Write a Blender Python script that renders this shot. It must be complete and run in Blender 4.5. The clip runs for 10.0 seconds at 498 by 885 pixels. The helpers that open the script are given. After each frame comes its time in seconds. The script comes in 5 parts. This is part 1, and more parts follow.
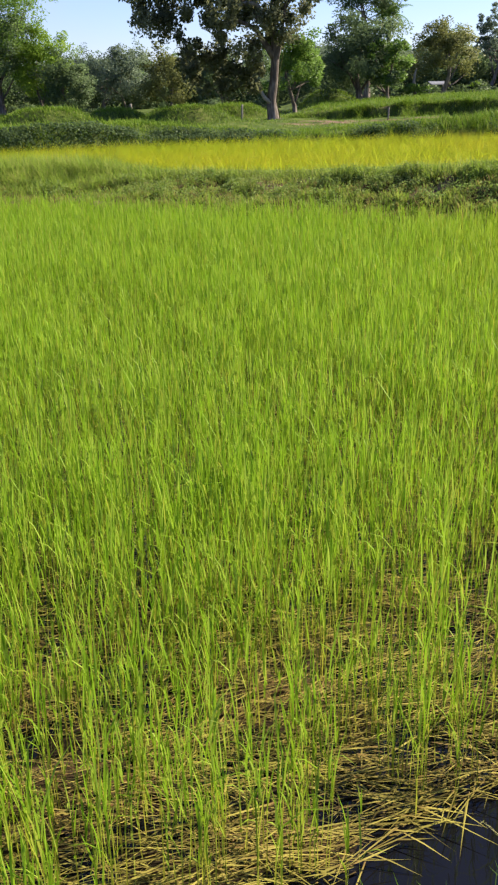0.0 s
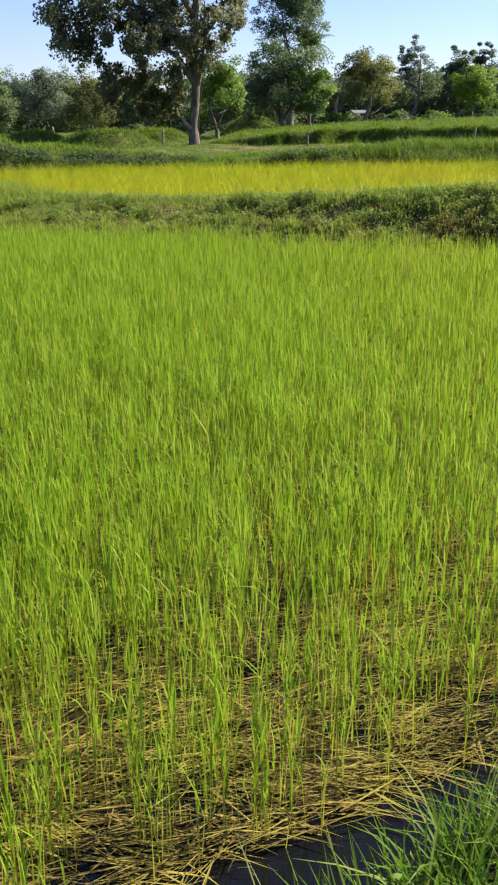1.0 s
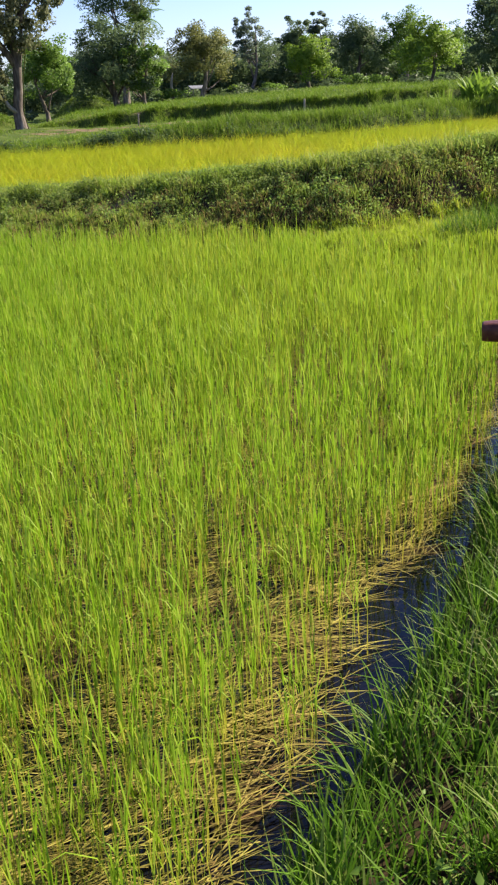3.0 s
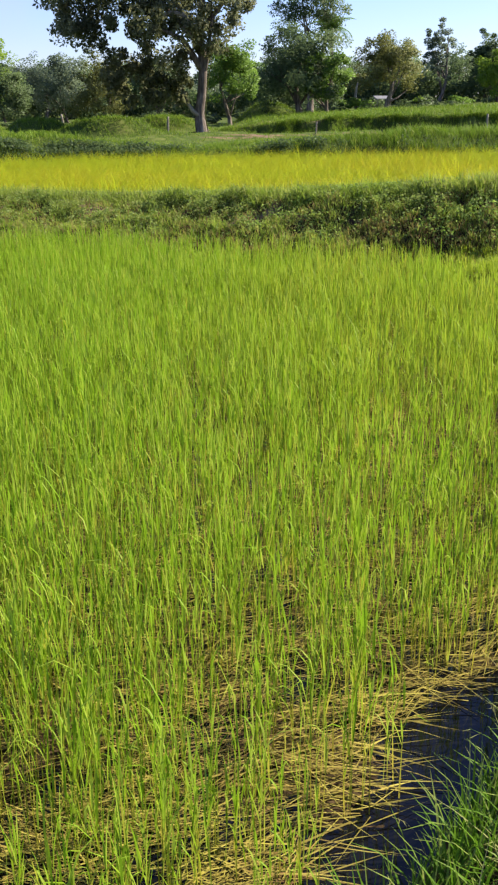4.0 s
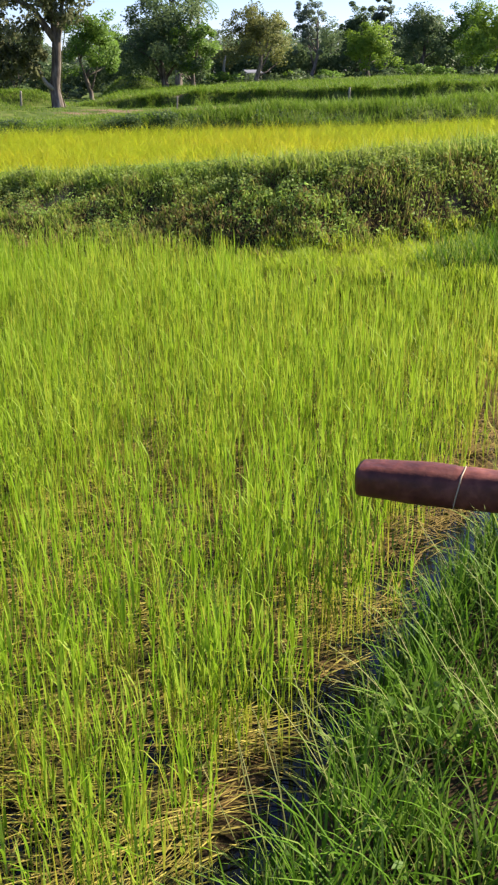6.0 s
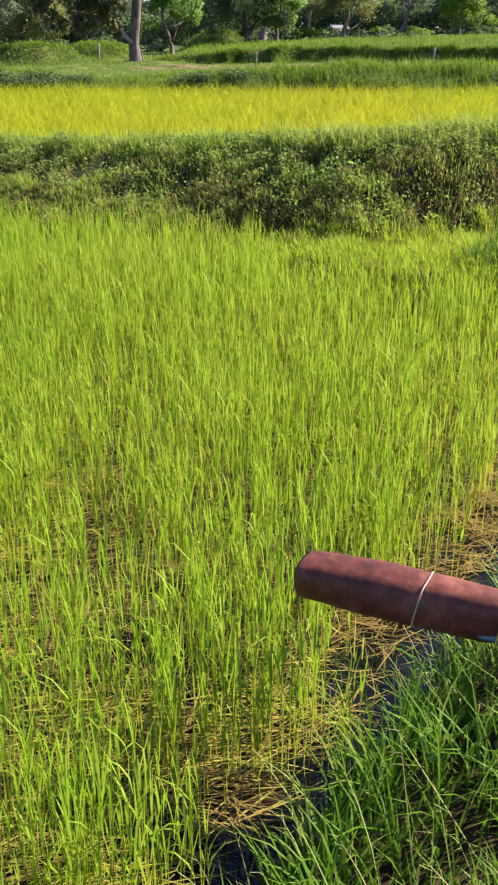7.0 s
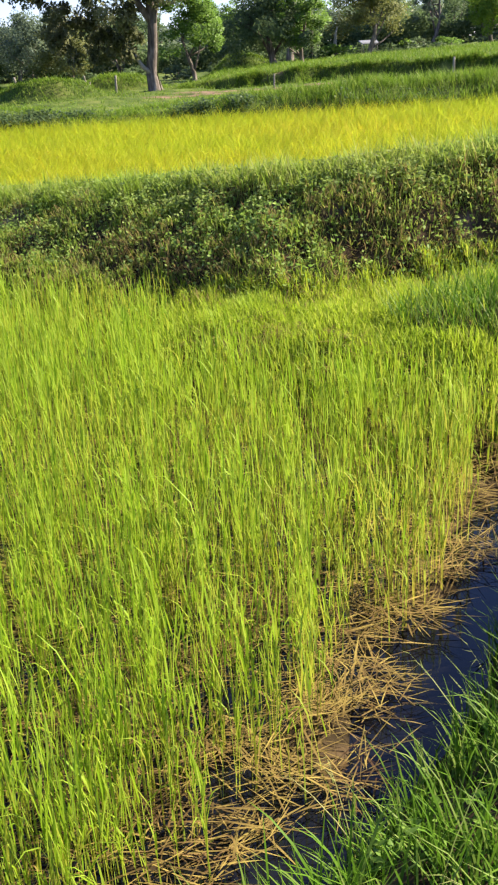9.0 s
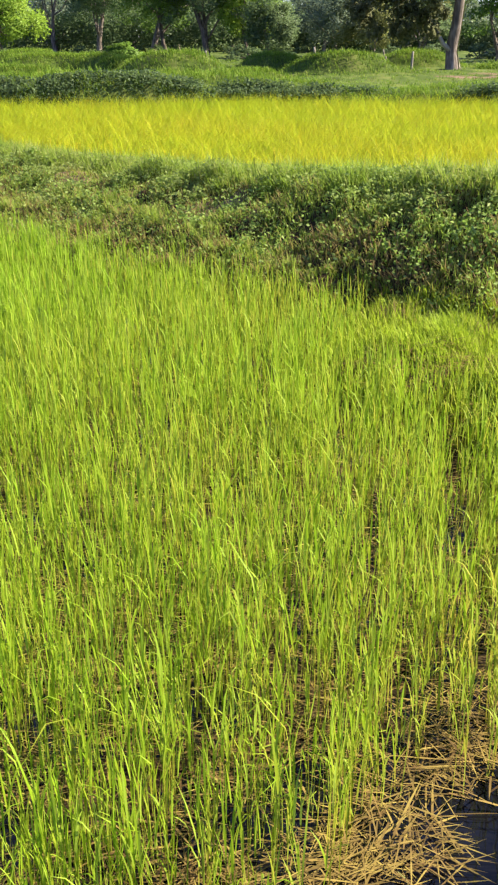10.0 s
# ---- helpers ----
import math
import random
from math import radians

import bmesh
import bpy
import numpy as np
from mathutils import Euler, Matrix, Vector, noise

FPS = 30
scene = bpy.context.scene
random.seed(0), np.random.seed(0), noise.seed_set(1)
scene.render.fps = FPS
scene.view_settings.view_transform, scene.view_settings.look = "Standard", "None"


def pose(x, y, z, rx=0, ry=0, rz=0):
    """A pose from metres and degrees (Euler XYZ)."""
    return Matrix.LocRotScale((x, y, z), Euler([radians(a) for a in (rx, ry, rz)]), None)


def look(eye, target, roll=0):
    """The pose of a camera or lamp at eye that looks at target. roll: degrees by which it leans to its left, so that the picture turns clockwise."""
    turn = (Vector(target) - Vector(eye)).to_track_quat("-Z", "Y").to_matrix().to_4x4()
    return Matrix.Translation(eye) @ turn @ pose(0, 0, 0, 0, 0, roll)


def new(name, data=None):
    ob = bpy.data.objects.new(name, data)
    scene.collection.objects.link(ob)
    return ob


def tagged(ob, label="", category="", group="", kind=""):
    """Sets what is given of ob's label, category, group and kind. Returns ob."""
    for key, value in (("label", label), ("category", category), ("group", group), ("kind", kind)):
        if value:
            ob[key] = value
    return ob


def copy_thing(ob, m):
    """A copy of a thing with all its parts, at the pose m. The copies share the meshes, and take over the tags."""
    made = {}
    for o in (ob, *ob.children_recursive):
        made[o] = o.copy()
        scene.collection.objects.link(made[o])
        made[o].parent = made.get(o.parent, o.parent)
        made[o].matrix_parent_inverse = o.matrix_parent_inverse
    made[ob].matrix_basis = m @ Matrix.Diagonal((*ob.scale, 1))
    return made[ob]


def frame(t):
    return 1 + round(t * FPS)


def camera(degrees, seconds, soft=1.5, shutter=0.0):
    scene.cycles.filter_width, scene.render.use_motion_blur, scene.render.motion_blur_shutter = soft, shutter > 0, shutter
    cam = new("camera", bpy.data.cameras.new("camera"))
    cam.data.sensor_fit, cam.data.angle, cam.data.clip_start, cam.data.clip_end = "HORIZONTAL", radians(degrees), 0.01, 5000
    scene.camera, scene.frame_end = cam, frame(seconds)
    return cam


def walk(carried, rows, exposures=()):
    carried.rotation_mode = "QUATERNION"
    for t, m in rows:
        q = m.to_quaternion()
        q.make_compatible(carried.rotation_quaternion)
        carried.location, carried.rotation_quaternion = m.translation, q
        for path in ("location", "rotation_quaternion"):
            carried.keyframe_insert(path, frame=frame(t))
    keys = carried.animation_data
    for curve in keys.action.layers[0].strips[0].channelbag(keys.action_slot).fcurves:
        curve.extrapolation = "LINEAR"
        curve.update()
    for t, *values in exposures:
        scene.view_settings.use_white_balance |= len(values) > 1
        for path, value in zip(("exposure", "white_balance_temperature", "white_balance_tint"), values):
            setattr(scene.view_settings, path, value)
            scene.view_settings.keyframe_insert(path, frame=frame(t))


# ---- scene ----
cam = camera(29.08, 10.0, soft=2.3)
PATH = [
    (0, (0.000, -0.000, 1.555), (-0.057, 1.877, 0.868), -1.45),
    (0.1, (0.052, 0.008, 1.556), (0.057, 1.889, 0.878), -1.64),
    (0.2, (0.103, 0.016, 1.556), (0.149, 1.905, 0.903), -1.83),
    (0.3, (0.155, 0.024, 1.556), (0.209, 1.914, 0.907), -2.03),
    (0.4, (0.206, 0.031, 1.557), (0.259, 1.922, 0.908), -2.22),
    (0.5, (0.258, 0.039, 1.557), (0.311, 1.930, 0.906), -2.42),
    (0.6, (0.293, 0.054, 1.555), (0.357, 1.945, 0.905), -2.01),
    (0.7, (0.329, 0.070, 1.553), (0.394, 1.960, 0.905), -1.61),
    (0.8, (0.365, 0.085, 1.551), (0.435, 1.976, 0.904), -1.21),
    (0.9, (0.401, 0.100, 1.549), (0.476, 1.992, 0.905), -0.80),
    (1, (0.437, 0.115, 1.547), (0.519, 2.007, 0.903), -0.40),
    (1.1, (0.496, 0.161, 1.547), (0.593, 2.050, 0.896), -0.95),
    (1.2, (0.556, 0.208, 1.547), (0.695, 2.090, 0.885), -1.51),
    (1.3, (0.615, 0.254, 1.546), (0.824, 2.129, 0.881), -2.06),
    (1.4, (0.674, 0.301, 1.546), (0.962, 2.175, 0.910), -2.61),
    (1.5, (0.734, 0.347, 1.546), (1.060, 2.223, 0.933), -3.16),
    (1.6, (0.781, 0.388, 1.547), (1.120, 2.262, 0.936), -3.01),
    (1.7, (0.829, 0.429, 1.548), (1.156, 2.306, 0.941), -2.85),
    (1.8, (0.877, 0.469, 1.549), (1.183, 2.352, 0.946), -2.69),
    (1.9, (0.925, 0.510, 1.549), (1.205, 2.398, 0.950), -2.54),
    (2, (0.973, 0.551, 1.550), (1.237, 2.440, 0.948), -2.38),
    (2.1, (1.011, 0.585, 1.551), (1.275, 2.467, 0.928), -2.62),
    (2.2, (1.049, 0.618, 1.552), (1.319, 2.491, 0.902), -2.86),
    (2.3, (1.087, 0.652, 1.552), (1.378, 2.513, 0.880), -3.11),
    (2.4, (1.125, 0.686, 1.553), (1.439, 2.541, 0.875), -3.35),
    (2.5, (1.162, 0.720, 1.554), (1.496, 2.569, 0.869), -3.59),
    (2.7, (1.231, 0.784, 1.555), (1.607, 2.622, 0.861), -4.02),
    (3.8, (1.605, 1.209, 1.549), (1.650, 3.083, 0.852), 0.46),
    (3.9, (1.649, 1.262, 1.553), (1.676, 3.138, 0.860), -0.07),
    (4, (1.694, 1.314, 1.557), (1.702, 3.199, 0.889), -0.60),
    (4.1, (1.736, 1.395, 1.550), (1.705, 3.286, 0.901), -0.72),
    (4.2, (1.778, 1.476, 1.543), (1.688, 3.367, 0.898), -0.85),
    (4.3, (1.820, 1.556, 1.536), (1.679, 3.444, 0.890), -0.97),
    (4.4, (1.862, 1.637, 1.529), (1.688, 3.520, 0.879), -1.10),
    (4.5, (1.904, 1.718, 1.522), (1.714, 3.595, 0.860), -1.22),
    (4.6, (1.945, 1.790, 1.518), (1.784, 3.659, 0.825), -0.85),
    (4.7, (1.986, 1.862, 1.514), (1.870, 3.729, 0.805), -0.48),
    (4.8, (2.027, 1.934, 1.509), (1.987, 3.802, 0.796), -0.11),
    (4.9, (2.068, 2.006, 1.505), (2.106, 3.874, 0.790), 0.26),
    (5, (2.109, 2.078, 1.500), (2.224, 3.943, 0.785), 0.63),
    (5.1, (2.155, 2.120, 1.497), (2.302, 3.981, 0.778), 0.07),
    (5.2, (2.201, 2.162, 1.494), (2.377, 4.019, 0.772), -0.49),
    (5.3, (2.247, 2.203, 1.490), (2.424, 4.063, 0.776), -1.05),
    (5.4, (2.293, 2.245, 1.487), (2.463, 4.108, 0.780), -1.61),
    (5.5, (2.339, 2.287, 1.484), (2.500, 4.152, 0.780), -2.17),
    (5.6, (2.385, 2.340, 1.483), (2.551, 4.204, 0.778), -1.85),
    (5.7, (2.431, 2.394, 1.483), (2.602, 4.256, 0.774), -1.53),
    (5.8, (2.476, 2.447, 1.483), (2.662, 4.306, 0.769), -1.21),
    (5.9, (2.522, 2.501, 1.483), (2.729, 4.357, 0.767), -0.89),
    (6, (2.568, 2.554, 1.483), (2.791, 4.410, 0.770), -0.57),
    (6.1, (2.607, 2.620, 1.495), (2.844, 4.473, 0.780), -0.31),
    (6.2, (2.647, 2.685, 1.506), (2.887, 4.537, 0.790), -0.05),
    (7.3, (3.075, 3.215, 1.584), (3.073, 5.045, 0.779), -0.22),
    (7.4, (3.111, 3.259, 1.595), (3.090, 5.095, 0.802), -0.67),
    (7.5, (3.147, 3.304, 1.606), (3.111, 5.146, 0.826), -1.12),
    (7.6, (3.199, 3.358, 1.597), (3.168, 5.206, 0.834), -1.57),
    (7.7, (3.250, 3.412, 1.588), (3.218, 5.272, 0.855), -2.03),
    (7.8, (3.302, 3.465, 1.579), (3.268, 5.337, 0.876), -2.49),
    (7.9, (3.353, 3.519, 1.570), (3.310, 5.398, 0.885), -2.95),
    (8, (3.405, 3.573, 1.561), (3.354, 5.450, 0.873), -3.40),
    (8.1, (3.452, 3.634, 1.556), (3.406, 5.505, 0.853), -3.07),
    (8.2, (3.499, 3.694, 1.551), (3.462, 5.554, 0.817), -2.74),
    (8.3, (3.546, 3.755, 1.546), (3.531, 5.605, 0.786), -2.40),
    (8.4, (3.593, 3.816, 1.541), (3.595, 5.659, 0.764), -2.07),
    (8.5, (3.640, 3.877, 1.537), (3.654, 5.718, 0.757), -1.73),
    (8.6, (3.686, 3.927, 1.541), (3.707, 5.764, 0.751), -2.06),
    (8.7, (3.732, 3.977, 1.546), (3.755, 5.814, 0.756), -2.39),
    (8.8, (3.778, 4.027, 1.550), (3.794, 5.866, 0.766), -2.72),
    (8.9, (3.824, 4.077, 1.555), (3.813, 5.924, 0.788), -3.04),
    (9, (3.870, 4.127, 1.559), (3.819, 5.979, 0.808), -3.37),
    (9.1, (3.919, 4.172, 1.570), (3.833, 6.023, 0.820), -3.39),
    (9.2, (3.968, 4.216, 1.581), (3.845, 6.061, 0.818), -3.41),
    (9.3, (4.016, 4.261, 1.592), (3.851, 6.100, 0.824), -3.44),
    (9.4, (4.065, 4.306, 1.603), (3.851, 6.141, 0.837), -3.46),
    (9.5, (4.114, 4.351, 1.614), (3.841, 6.180, 0.851), -3.48),
    (9.6, (4.135, 4.412, 1.611), (3.813, 6.232, 0.847), -2.87),
    (9.7, (4.157, 4.472, 1.607), (3.776, 6.282, 0.847), -2.25),
    (9.8, (4.178, 4.532, 1.603), (3.734, 6.329, 0.845), -1.64),
    (9.9, (4.200, 4.592, 1.599), (3.698, 6.371, 0.835), -1.03),
    (10, (4.221, 4.652, 1.595), (3.665, 6.408, 0.815), -0.41),
]
walk(cam, [(t, look(eye, target, roll)) for t, eye, target, roll in PATH], [(0, 1.22), (1.0, 1.16), (2.0, 1.2), (3.8, 1.28), (4.5, 1.2), (5.0, 1.24), (5.5, 1.34), (6.2, 1.42), (7.5, 1.64), (8.0, 1.55), (8.5, 1.62), (9.0, 1.68), (9.5, 1.78), (10, 1.72)])

# ---- daylight ----
SUN_AZ, SUN_EL = radians(70), radians(37)  # azimuth clockwise from +y
to_sun = Vector((math.sin(SUN_AZ) * math.cos(SUN_EL), math.cos(SUN_AZ) * math.cos(SUN_EL), math.sin(SUN_EL)))
sun = new("sun", bpy.data.lights.new("sun", "SUN"))
sun.data.energy, sun.data.angle, sun.data.color = 5.6, radians(0.6), (1.0, 0.90, 0.72)
sun.matrix_world = look(to_sun * 60, (0, 0, 0))
world = bpy.data.worlds.new("sky")
scene.world = world
world.use_nodes = True
wn, wl = world.node_tree.nodes, world.node_tree.links
sky = wn.new("ShaderNodeTexSky")
sky.sky_type, sky.sun_disc, sky.sun_elevation, sky.sun_rotation = "NISHITA", False, SUN_EL, SUN_AZ
sky.air_density, sky.dust_density, sky.ozone_density = 1.0, 0.15, 3.0
coord, cloud, ramp, mixc = (wn.new(k) for k in ("ShaderNodeTexCoord", "ShaderNodeTexNoise", "ShaderNodeValToRGB", "ShaderNodeMixRGB"))
cloud.inputs["Scale"].default_value, cloud.inputs["Detail"].default_value, cloud.inputs["Roughness"].default_value = 3.2, 7, 0.55
ramp.color_ramp.elements[0].position, ramp.color_ramp.elements[1].position = 0.5, 0.9
mixc.inputs["Color2"].default_value = (4.8, 5.2, 6.2, 1)
wl.new(coord.outputs["Generated"], cloud.inputs["Vector"])
wl.new(cloud.outputs["Fac"], ramp.inputs["Fac"])
wl.new(ramp.outputs["Color"], mixc.inputs["Fac"])
wl.new(sky.outputs["Color"], mixc.inputs["Color1"])
tone = wn.new("ShaderNodeMixRGB")
tone.blend_type = "MULTIPLY"
tone.inputs["Fac"].default_value, tone.inputs["Color2"].default_value = 1.0, (0.78, 0.80, 1.12, 1)
wl.new(mixc.outputs["Color"], tone.inputs["Color1"])
wl.new(tone.outputs["Color"], wn["Background"].inputs["Color"])
wn["Background"].inputs["Strength"].default_value = 0.078

rng = np.random.default_rng(7)


# ---- materials ----
def shader(name):
    m = bpy.data.materials.new(name)
    m.use_nodes = True
    n, l = m.node_tree.nodes, m.node_tree.links
    return m, n, l, n["Principled BSDF"]


def ramp_of(n, stops):
    r = n.new("ShaderNodeValToRGB")
    e = r.color_ramp.elements
    while len(e) < len(stops):
        e.new(0.5)
    for k, (at, c) in zip(e, stops):
        k.position, k.color = at, (*c, 1)
    return r


def noise_of(n, l, scale, detail=4, vec=None):
    t = n.new("ShaderNodeTexNoise")
    t.inputs["Scale"].default_value, t.inputs["Detail"].default_value = scale, detail
    if vec is not None:
        l.new(vec, t.inputs["Vector"])
    return t


def blade_mat(name, low, mid, high, other, spread=0.5, thin=0.45, rough=0.45, patch=0.25, other2=None, base=0.0, full=0.3):
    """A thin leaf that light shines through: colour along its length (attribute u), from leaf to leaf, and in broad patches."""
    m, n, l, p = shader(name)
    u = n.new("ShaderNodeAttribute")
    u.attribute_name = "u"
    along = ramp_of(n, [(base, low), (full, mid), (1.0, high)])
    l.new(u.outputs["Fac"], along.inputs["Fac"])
    geo = n.new("ShaderNodeNewGeometry")
    vary = ramp_of(n, [(1 - spread, (0, 0, 0)), (1.0, (1, 1, 1))])
    l.new(geo.outputs["Random Per Island"], vary.inputs["Fac"])
    mix = n.new("ShaderNodeMixRGB")
    mix.inputs["Color2"].default_value = (*other, 1)
    l.new(vary.outputs["Color"], mix.inputs["Fac"])
    l.new(along.outputs["Color"], mix.inputs["Color1"])
    where = n.new("ShaderNodeNewGeometry")
    big = noise_of(n, l, patch, 3, where.outputs["Position"])
    tint = ramp_of(n, [(0.35, (0, 0, 0)), (0.7, (1, 1, 1))])
    l.new(big.outputs["Fac"], tint.inputs["Fac"])
    mix2 = n.new("ShaderNodeMixRGB")
    mix2.inputs["Color2"].default_value = (*(other2 or other), 1)
    half = n.new("ShaderNodeMath")
    half.operation = "MULTIPLY"
    half.inputs[1].default_value = 0.5
    l.new(tint.outputs["Color"], half.inputs[0])
    l.new(half.outputs[0], mix2.inputs["Fac"])
    l.new(mix.outputs["Color"], mix2.inputs["Color1"])
    l.new(mix2.outputs["Color"], p.inputs["Base Color"])
    p.inputs["Roughness"].default_value = rough
    p.inputs["Specular IOR Level"].default_value = 0.1
    tr = n.new("ShaderNodeBsdfTranslucent")
    l.new(mix2.outputs["Color"], tr.inputs["Color"])
    both = n.new("ShaderNodeMixShader")
    both.inputs["Fac"].default_value = thin
    l.new(p.outputs["BSDF"], both.inputs[1])
    l.new(tr.outputs["BSDF"], both.inputs[2])
    l.new(both.outputs["Shader"], n["Material Output"].inputs["Surface"])
    return m


def rough_mat(name, stops, scale, rough=0.9, bump=0.4, fine=40.0, depth=0.02, spec=0.3, along=1.0):
    """Earth, bark, wood: colour by noise at two scales, with relief."""
    m, n, l, p = shader(name)
    where = n.new("ShaderNodeTexCoord")
    grain = n.new("ShaderNodeMapping")
    grain.inputs["Scale"].default_value = (1, 1, along)
    l.new(where.outputs["Object"], grain.inputs["Vector"])
    a = noise_of(n, l, scale, 6, grain.outputs["Vector"])
    b = noise_of(n, l, fine, 5, grain.outputs["Vector"])
    add = n.new("ShaderNodeMath")
    add.operation = "MULTIPLY_ADD"
    add.inputs[1].default_value = 0.5
    l.new(b.outputs["Fac"], add.inputs[0])
    half = n.new("ShaderNodeMath")
    half.operation = "MULTIPLY"
    half.inputs[1].default_value = 0.5
    l.new(a.outputs["Fac"], half.inputs[0])
    l.new(half.outputs[0], add.inputs[2])
    r = ramp_of(n, stops)
    l.new(add.outputs[0], r.inputs["Fac"])
    l.new(r.outputs["Color"], p.inputs["Base Color"])
    p.inputs["Roughness"].default_value = rough
    p.inputs["Specular IOR Level"].default_value = spec
    bp = n.new("ShaderNodeBump")
    bp.inputs["Strength"].default_value, bp.inputs["Distance"].default_value = bump, depth
    l.new(add.outputs[0], bp.inputs["Height"])
    l.new(bp.outputs["Normal"], p.inputs["Normal"])
    return m


# The paler rice leaf tone carries extra blue for the sky's sheen.
RICE = blade_mat("rice_leaf", (0.43, 0.38, 0.055), (0.24, 0.325, 0.018), (0.19, 0.36, 0.016), (0.36, 0.45, 0.065), 0.6, 0.45, 0.5, 0.5, (0.24, 0.37, 0.018), 0.12, 0.5)
RIPE = blade_mat("ripening_rice_leaf", (0.33, 0.50, 0.02), (0.46, 0.53, 0.025), (0.53, 0.53, 0.028), (0.63, 0.46, 0.03), 0.5, 0.5, 0.6, 0.3, (0.36, 0.53, 0.02))
# Low and mid tones are darkened to put shade between the blades.
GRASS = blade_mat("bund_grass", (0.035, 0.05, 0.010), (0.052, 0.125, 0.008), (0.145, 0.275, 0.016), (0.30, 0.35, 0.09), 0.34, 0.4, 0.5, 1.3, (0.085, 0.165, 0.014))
BANK = blade_mat("bank_grass", (0.16, 0.16, 0.04), (0.20, 0.28, 0.036), (0.30, 0.41, 0.055), (0.40, 0.34, 0.12), 0.42, 0.55, 0.55, 1.6, (0.19, 0.29, 0.035))
CREEPER = blade_mat("creeper_leaves", (0.13, 0.22, 0.035), (0.15, 0.25, 0.04), (0.22, 0.33, 0.06), (0.34, 0.43, 0.13), 0.5, 0.5, 0.5, 0.9, (0.22, 0.20, 0.07))
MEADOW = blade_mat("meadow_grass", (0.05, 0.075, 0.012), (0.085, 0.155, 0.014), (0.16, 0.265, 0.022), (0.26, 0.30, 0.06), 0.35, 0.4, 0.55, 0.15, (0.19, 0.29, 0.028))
STRAW = blade_mat("dead_straw", (0.19, 0.09, 0.045), (0.42, 0.34, 0.085), (0.36, 0.31, 0.07), (0.05, 0.026, 0.013), 1.0, 0.1, 0.7, 2.5, (0.33, 0.31, 0.045))
MAT = blade_mat("matted_straw", (0.11, 0.055, 0.028), (0.33, 0.24, 0.065), (0.42, 0.35, 0.08), (0.04, 0.02, 0.012), 1.0, 0.1, 0.6, 2.5, (0.27, 0.20, 0.05))
BARK = rough_mat("grey_bark", [(0.34, (0.035, 0.027, 0.022)), (0.5, (0.12, 0.095, 0.077)), (0.66, (0.27, 0.225, 0.185))], 1.6, 0.95, 0.9, 13.0, 0.05, 0.3, 0.22)
POSTWOOD = rough_mat("weathered_post_wood", [(0.3, (0.11, 0.09, 0.07)), (0.65, (0.30, 0.27, 0.22))], 3.0, 0.9, 0.5, 30.0)


def leaf_mat(name, a, b, thin=0.35, rough=0.45):
    return blade_mat(name, a, a, tuple(0.5 * (i + j) for i, j in zip(a, b)), b, 0.7, thin, rough, 0.5, b)


# The dark and grey leaves are paler and bluer, with distance haze mixed in.
LEAVES = {
    "dark": leaf_mat("dark_green_leaves", (0.066, 0.105, 0.044), (0.14, 0.195, 0.08), 0.45),
    "mid": leaf_mat("green_leaves", (0.075, 0.145, 0.024), (0.16, 0.26, 0.042), 0.45),
    "bright": leaf_mat("fresh_green_leaves", (0.11, 0.20, 0.022), (0.22, 0.32, 0.04), 0.45),
    "olive": leaf_mat("olive_leaves", (0.10, 0.115, 0.035), (0.19, 0.20, 0.06), 0.4),
    "grey": leaf_mat("hazed_green_leaves", (0.10, 0.14, 0.092), (0.175, 0.22, 0.135), 0.4),
    "big": leaf_mat("large_dull_green_leaves", (0.075, 0.095, 0.045), (0.23, 0.235, 0.125), 0.45, 0.4),
    "weed": leaf_mat("weed_leaves", (0.09, 0.17, 0.025), (0.18, 0.28, 0.05), 0.4),
}


# ---- helpers of this scene ----
def smooth(a, b, v):
    k = np.clip((v - a) / (b - a), 0, 1)
    return k * k * (3 - 2 * k)


def fbm(x, y, scale, seed=0, octaves=4):
    """Smooth random field of about -1 to 1 over arrays."""
    out = np.zeros_like(x, dtype=float)
    r = np.random.default_rng(100 + seed)
    amp, total = 1.0, 0.0
    for _ in range(octaves):
        for _ in range(4):
            th, ph = r.uniform(0, 2 * np.pi, 2)
            k = 2 * np.pi / scale * r.uniform(0.7, 1.3)
            out += amp * np.sin(k * (x * np.cos(th) + y * np.sin(th)) + ph) / 2.2
        total += amp
        amp, scale = amp * 0.55, scale * 0.5
    return out / total


def mesh_of(name, verts, quads, tris, mat, u=None, flat=False):
    me = bpy.data.meshes.new(name)
    nq, nt = len(quads), len(tris)
    me.vertices.add(len(verts))
    me.vertices.foreach_set("co", np.asarray(verts, np.float32).ravel())
    me.loops.add(4 * nq + 3 * nt)
    me.polygons.add(nq + nt)
    idx = np.concatenate([np.asarray(quads, np.int32).ravel(), np.asarray(tris, np.int32).ravel()])
    me.loops.foreach_set("vertex_index", idx)
    me.polygons.foreach_set("loop_start", np.concatenate([4 * np.arange(nq), 4 * nq + 3 * np.arange(nt)]).astype(np.int32))
    me.polygons.foreach_set("use_smooth", np.full(nq + nt, not flat))
    me.update(calc_edges=True)
    if u is not None:
        me.attributes.new("u", "FLOAT", "POINT").data.foreach_set("value", np.asarray(u, np.float32))
    me.materials.append(mat)
    return me


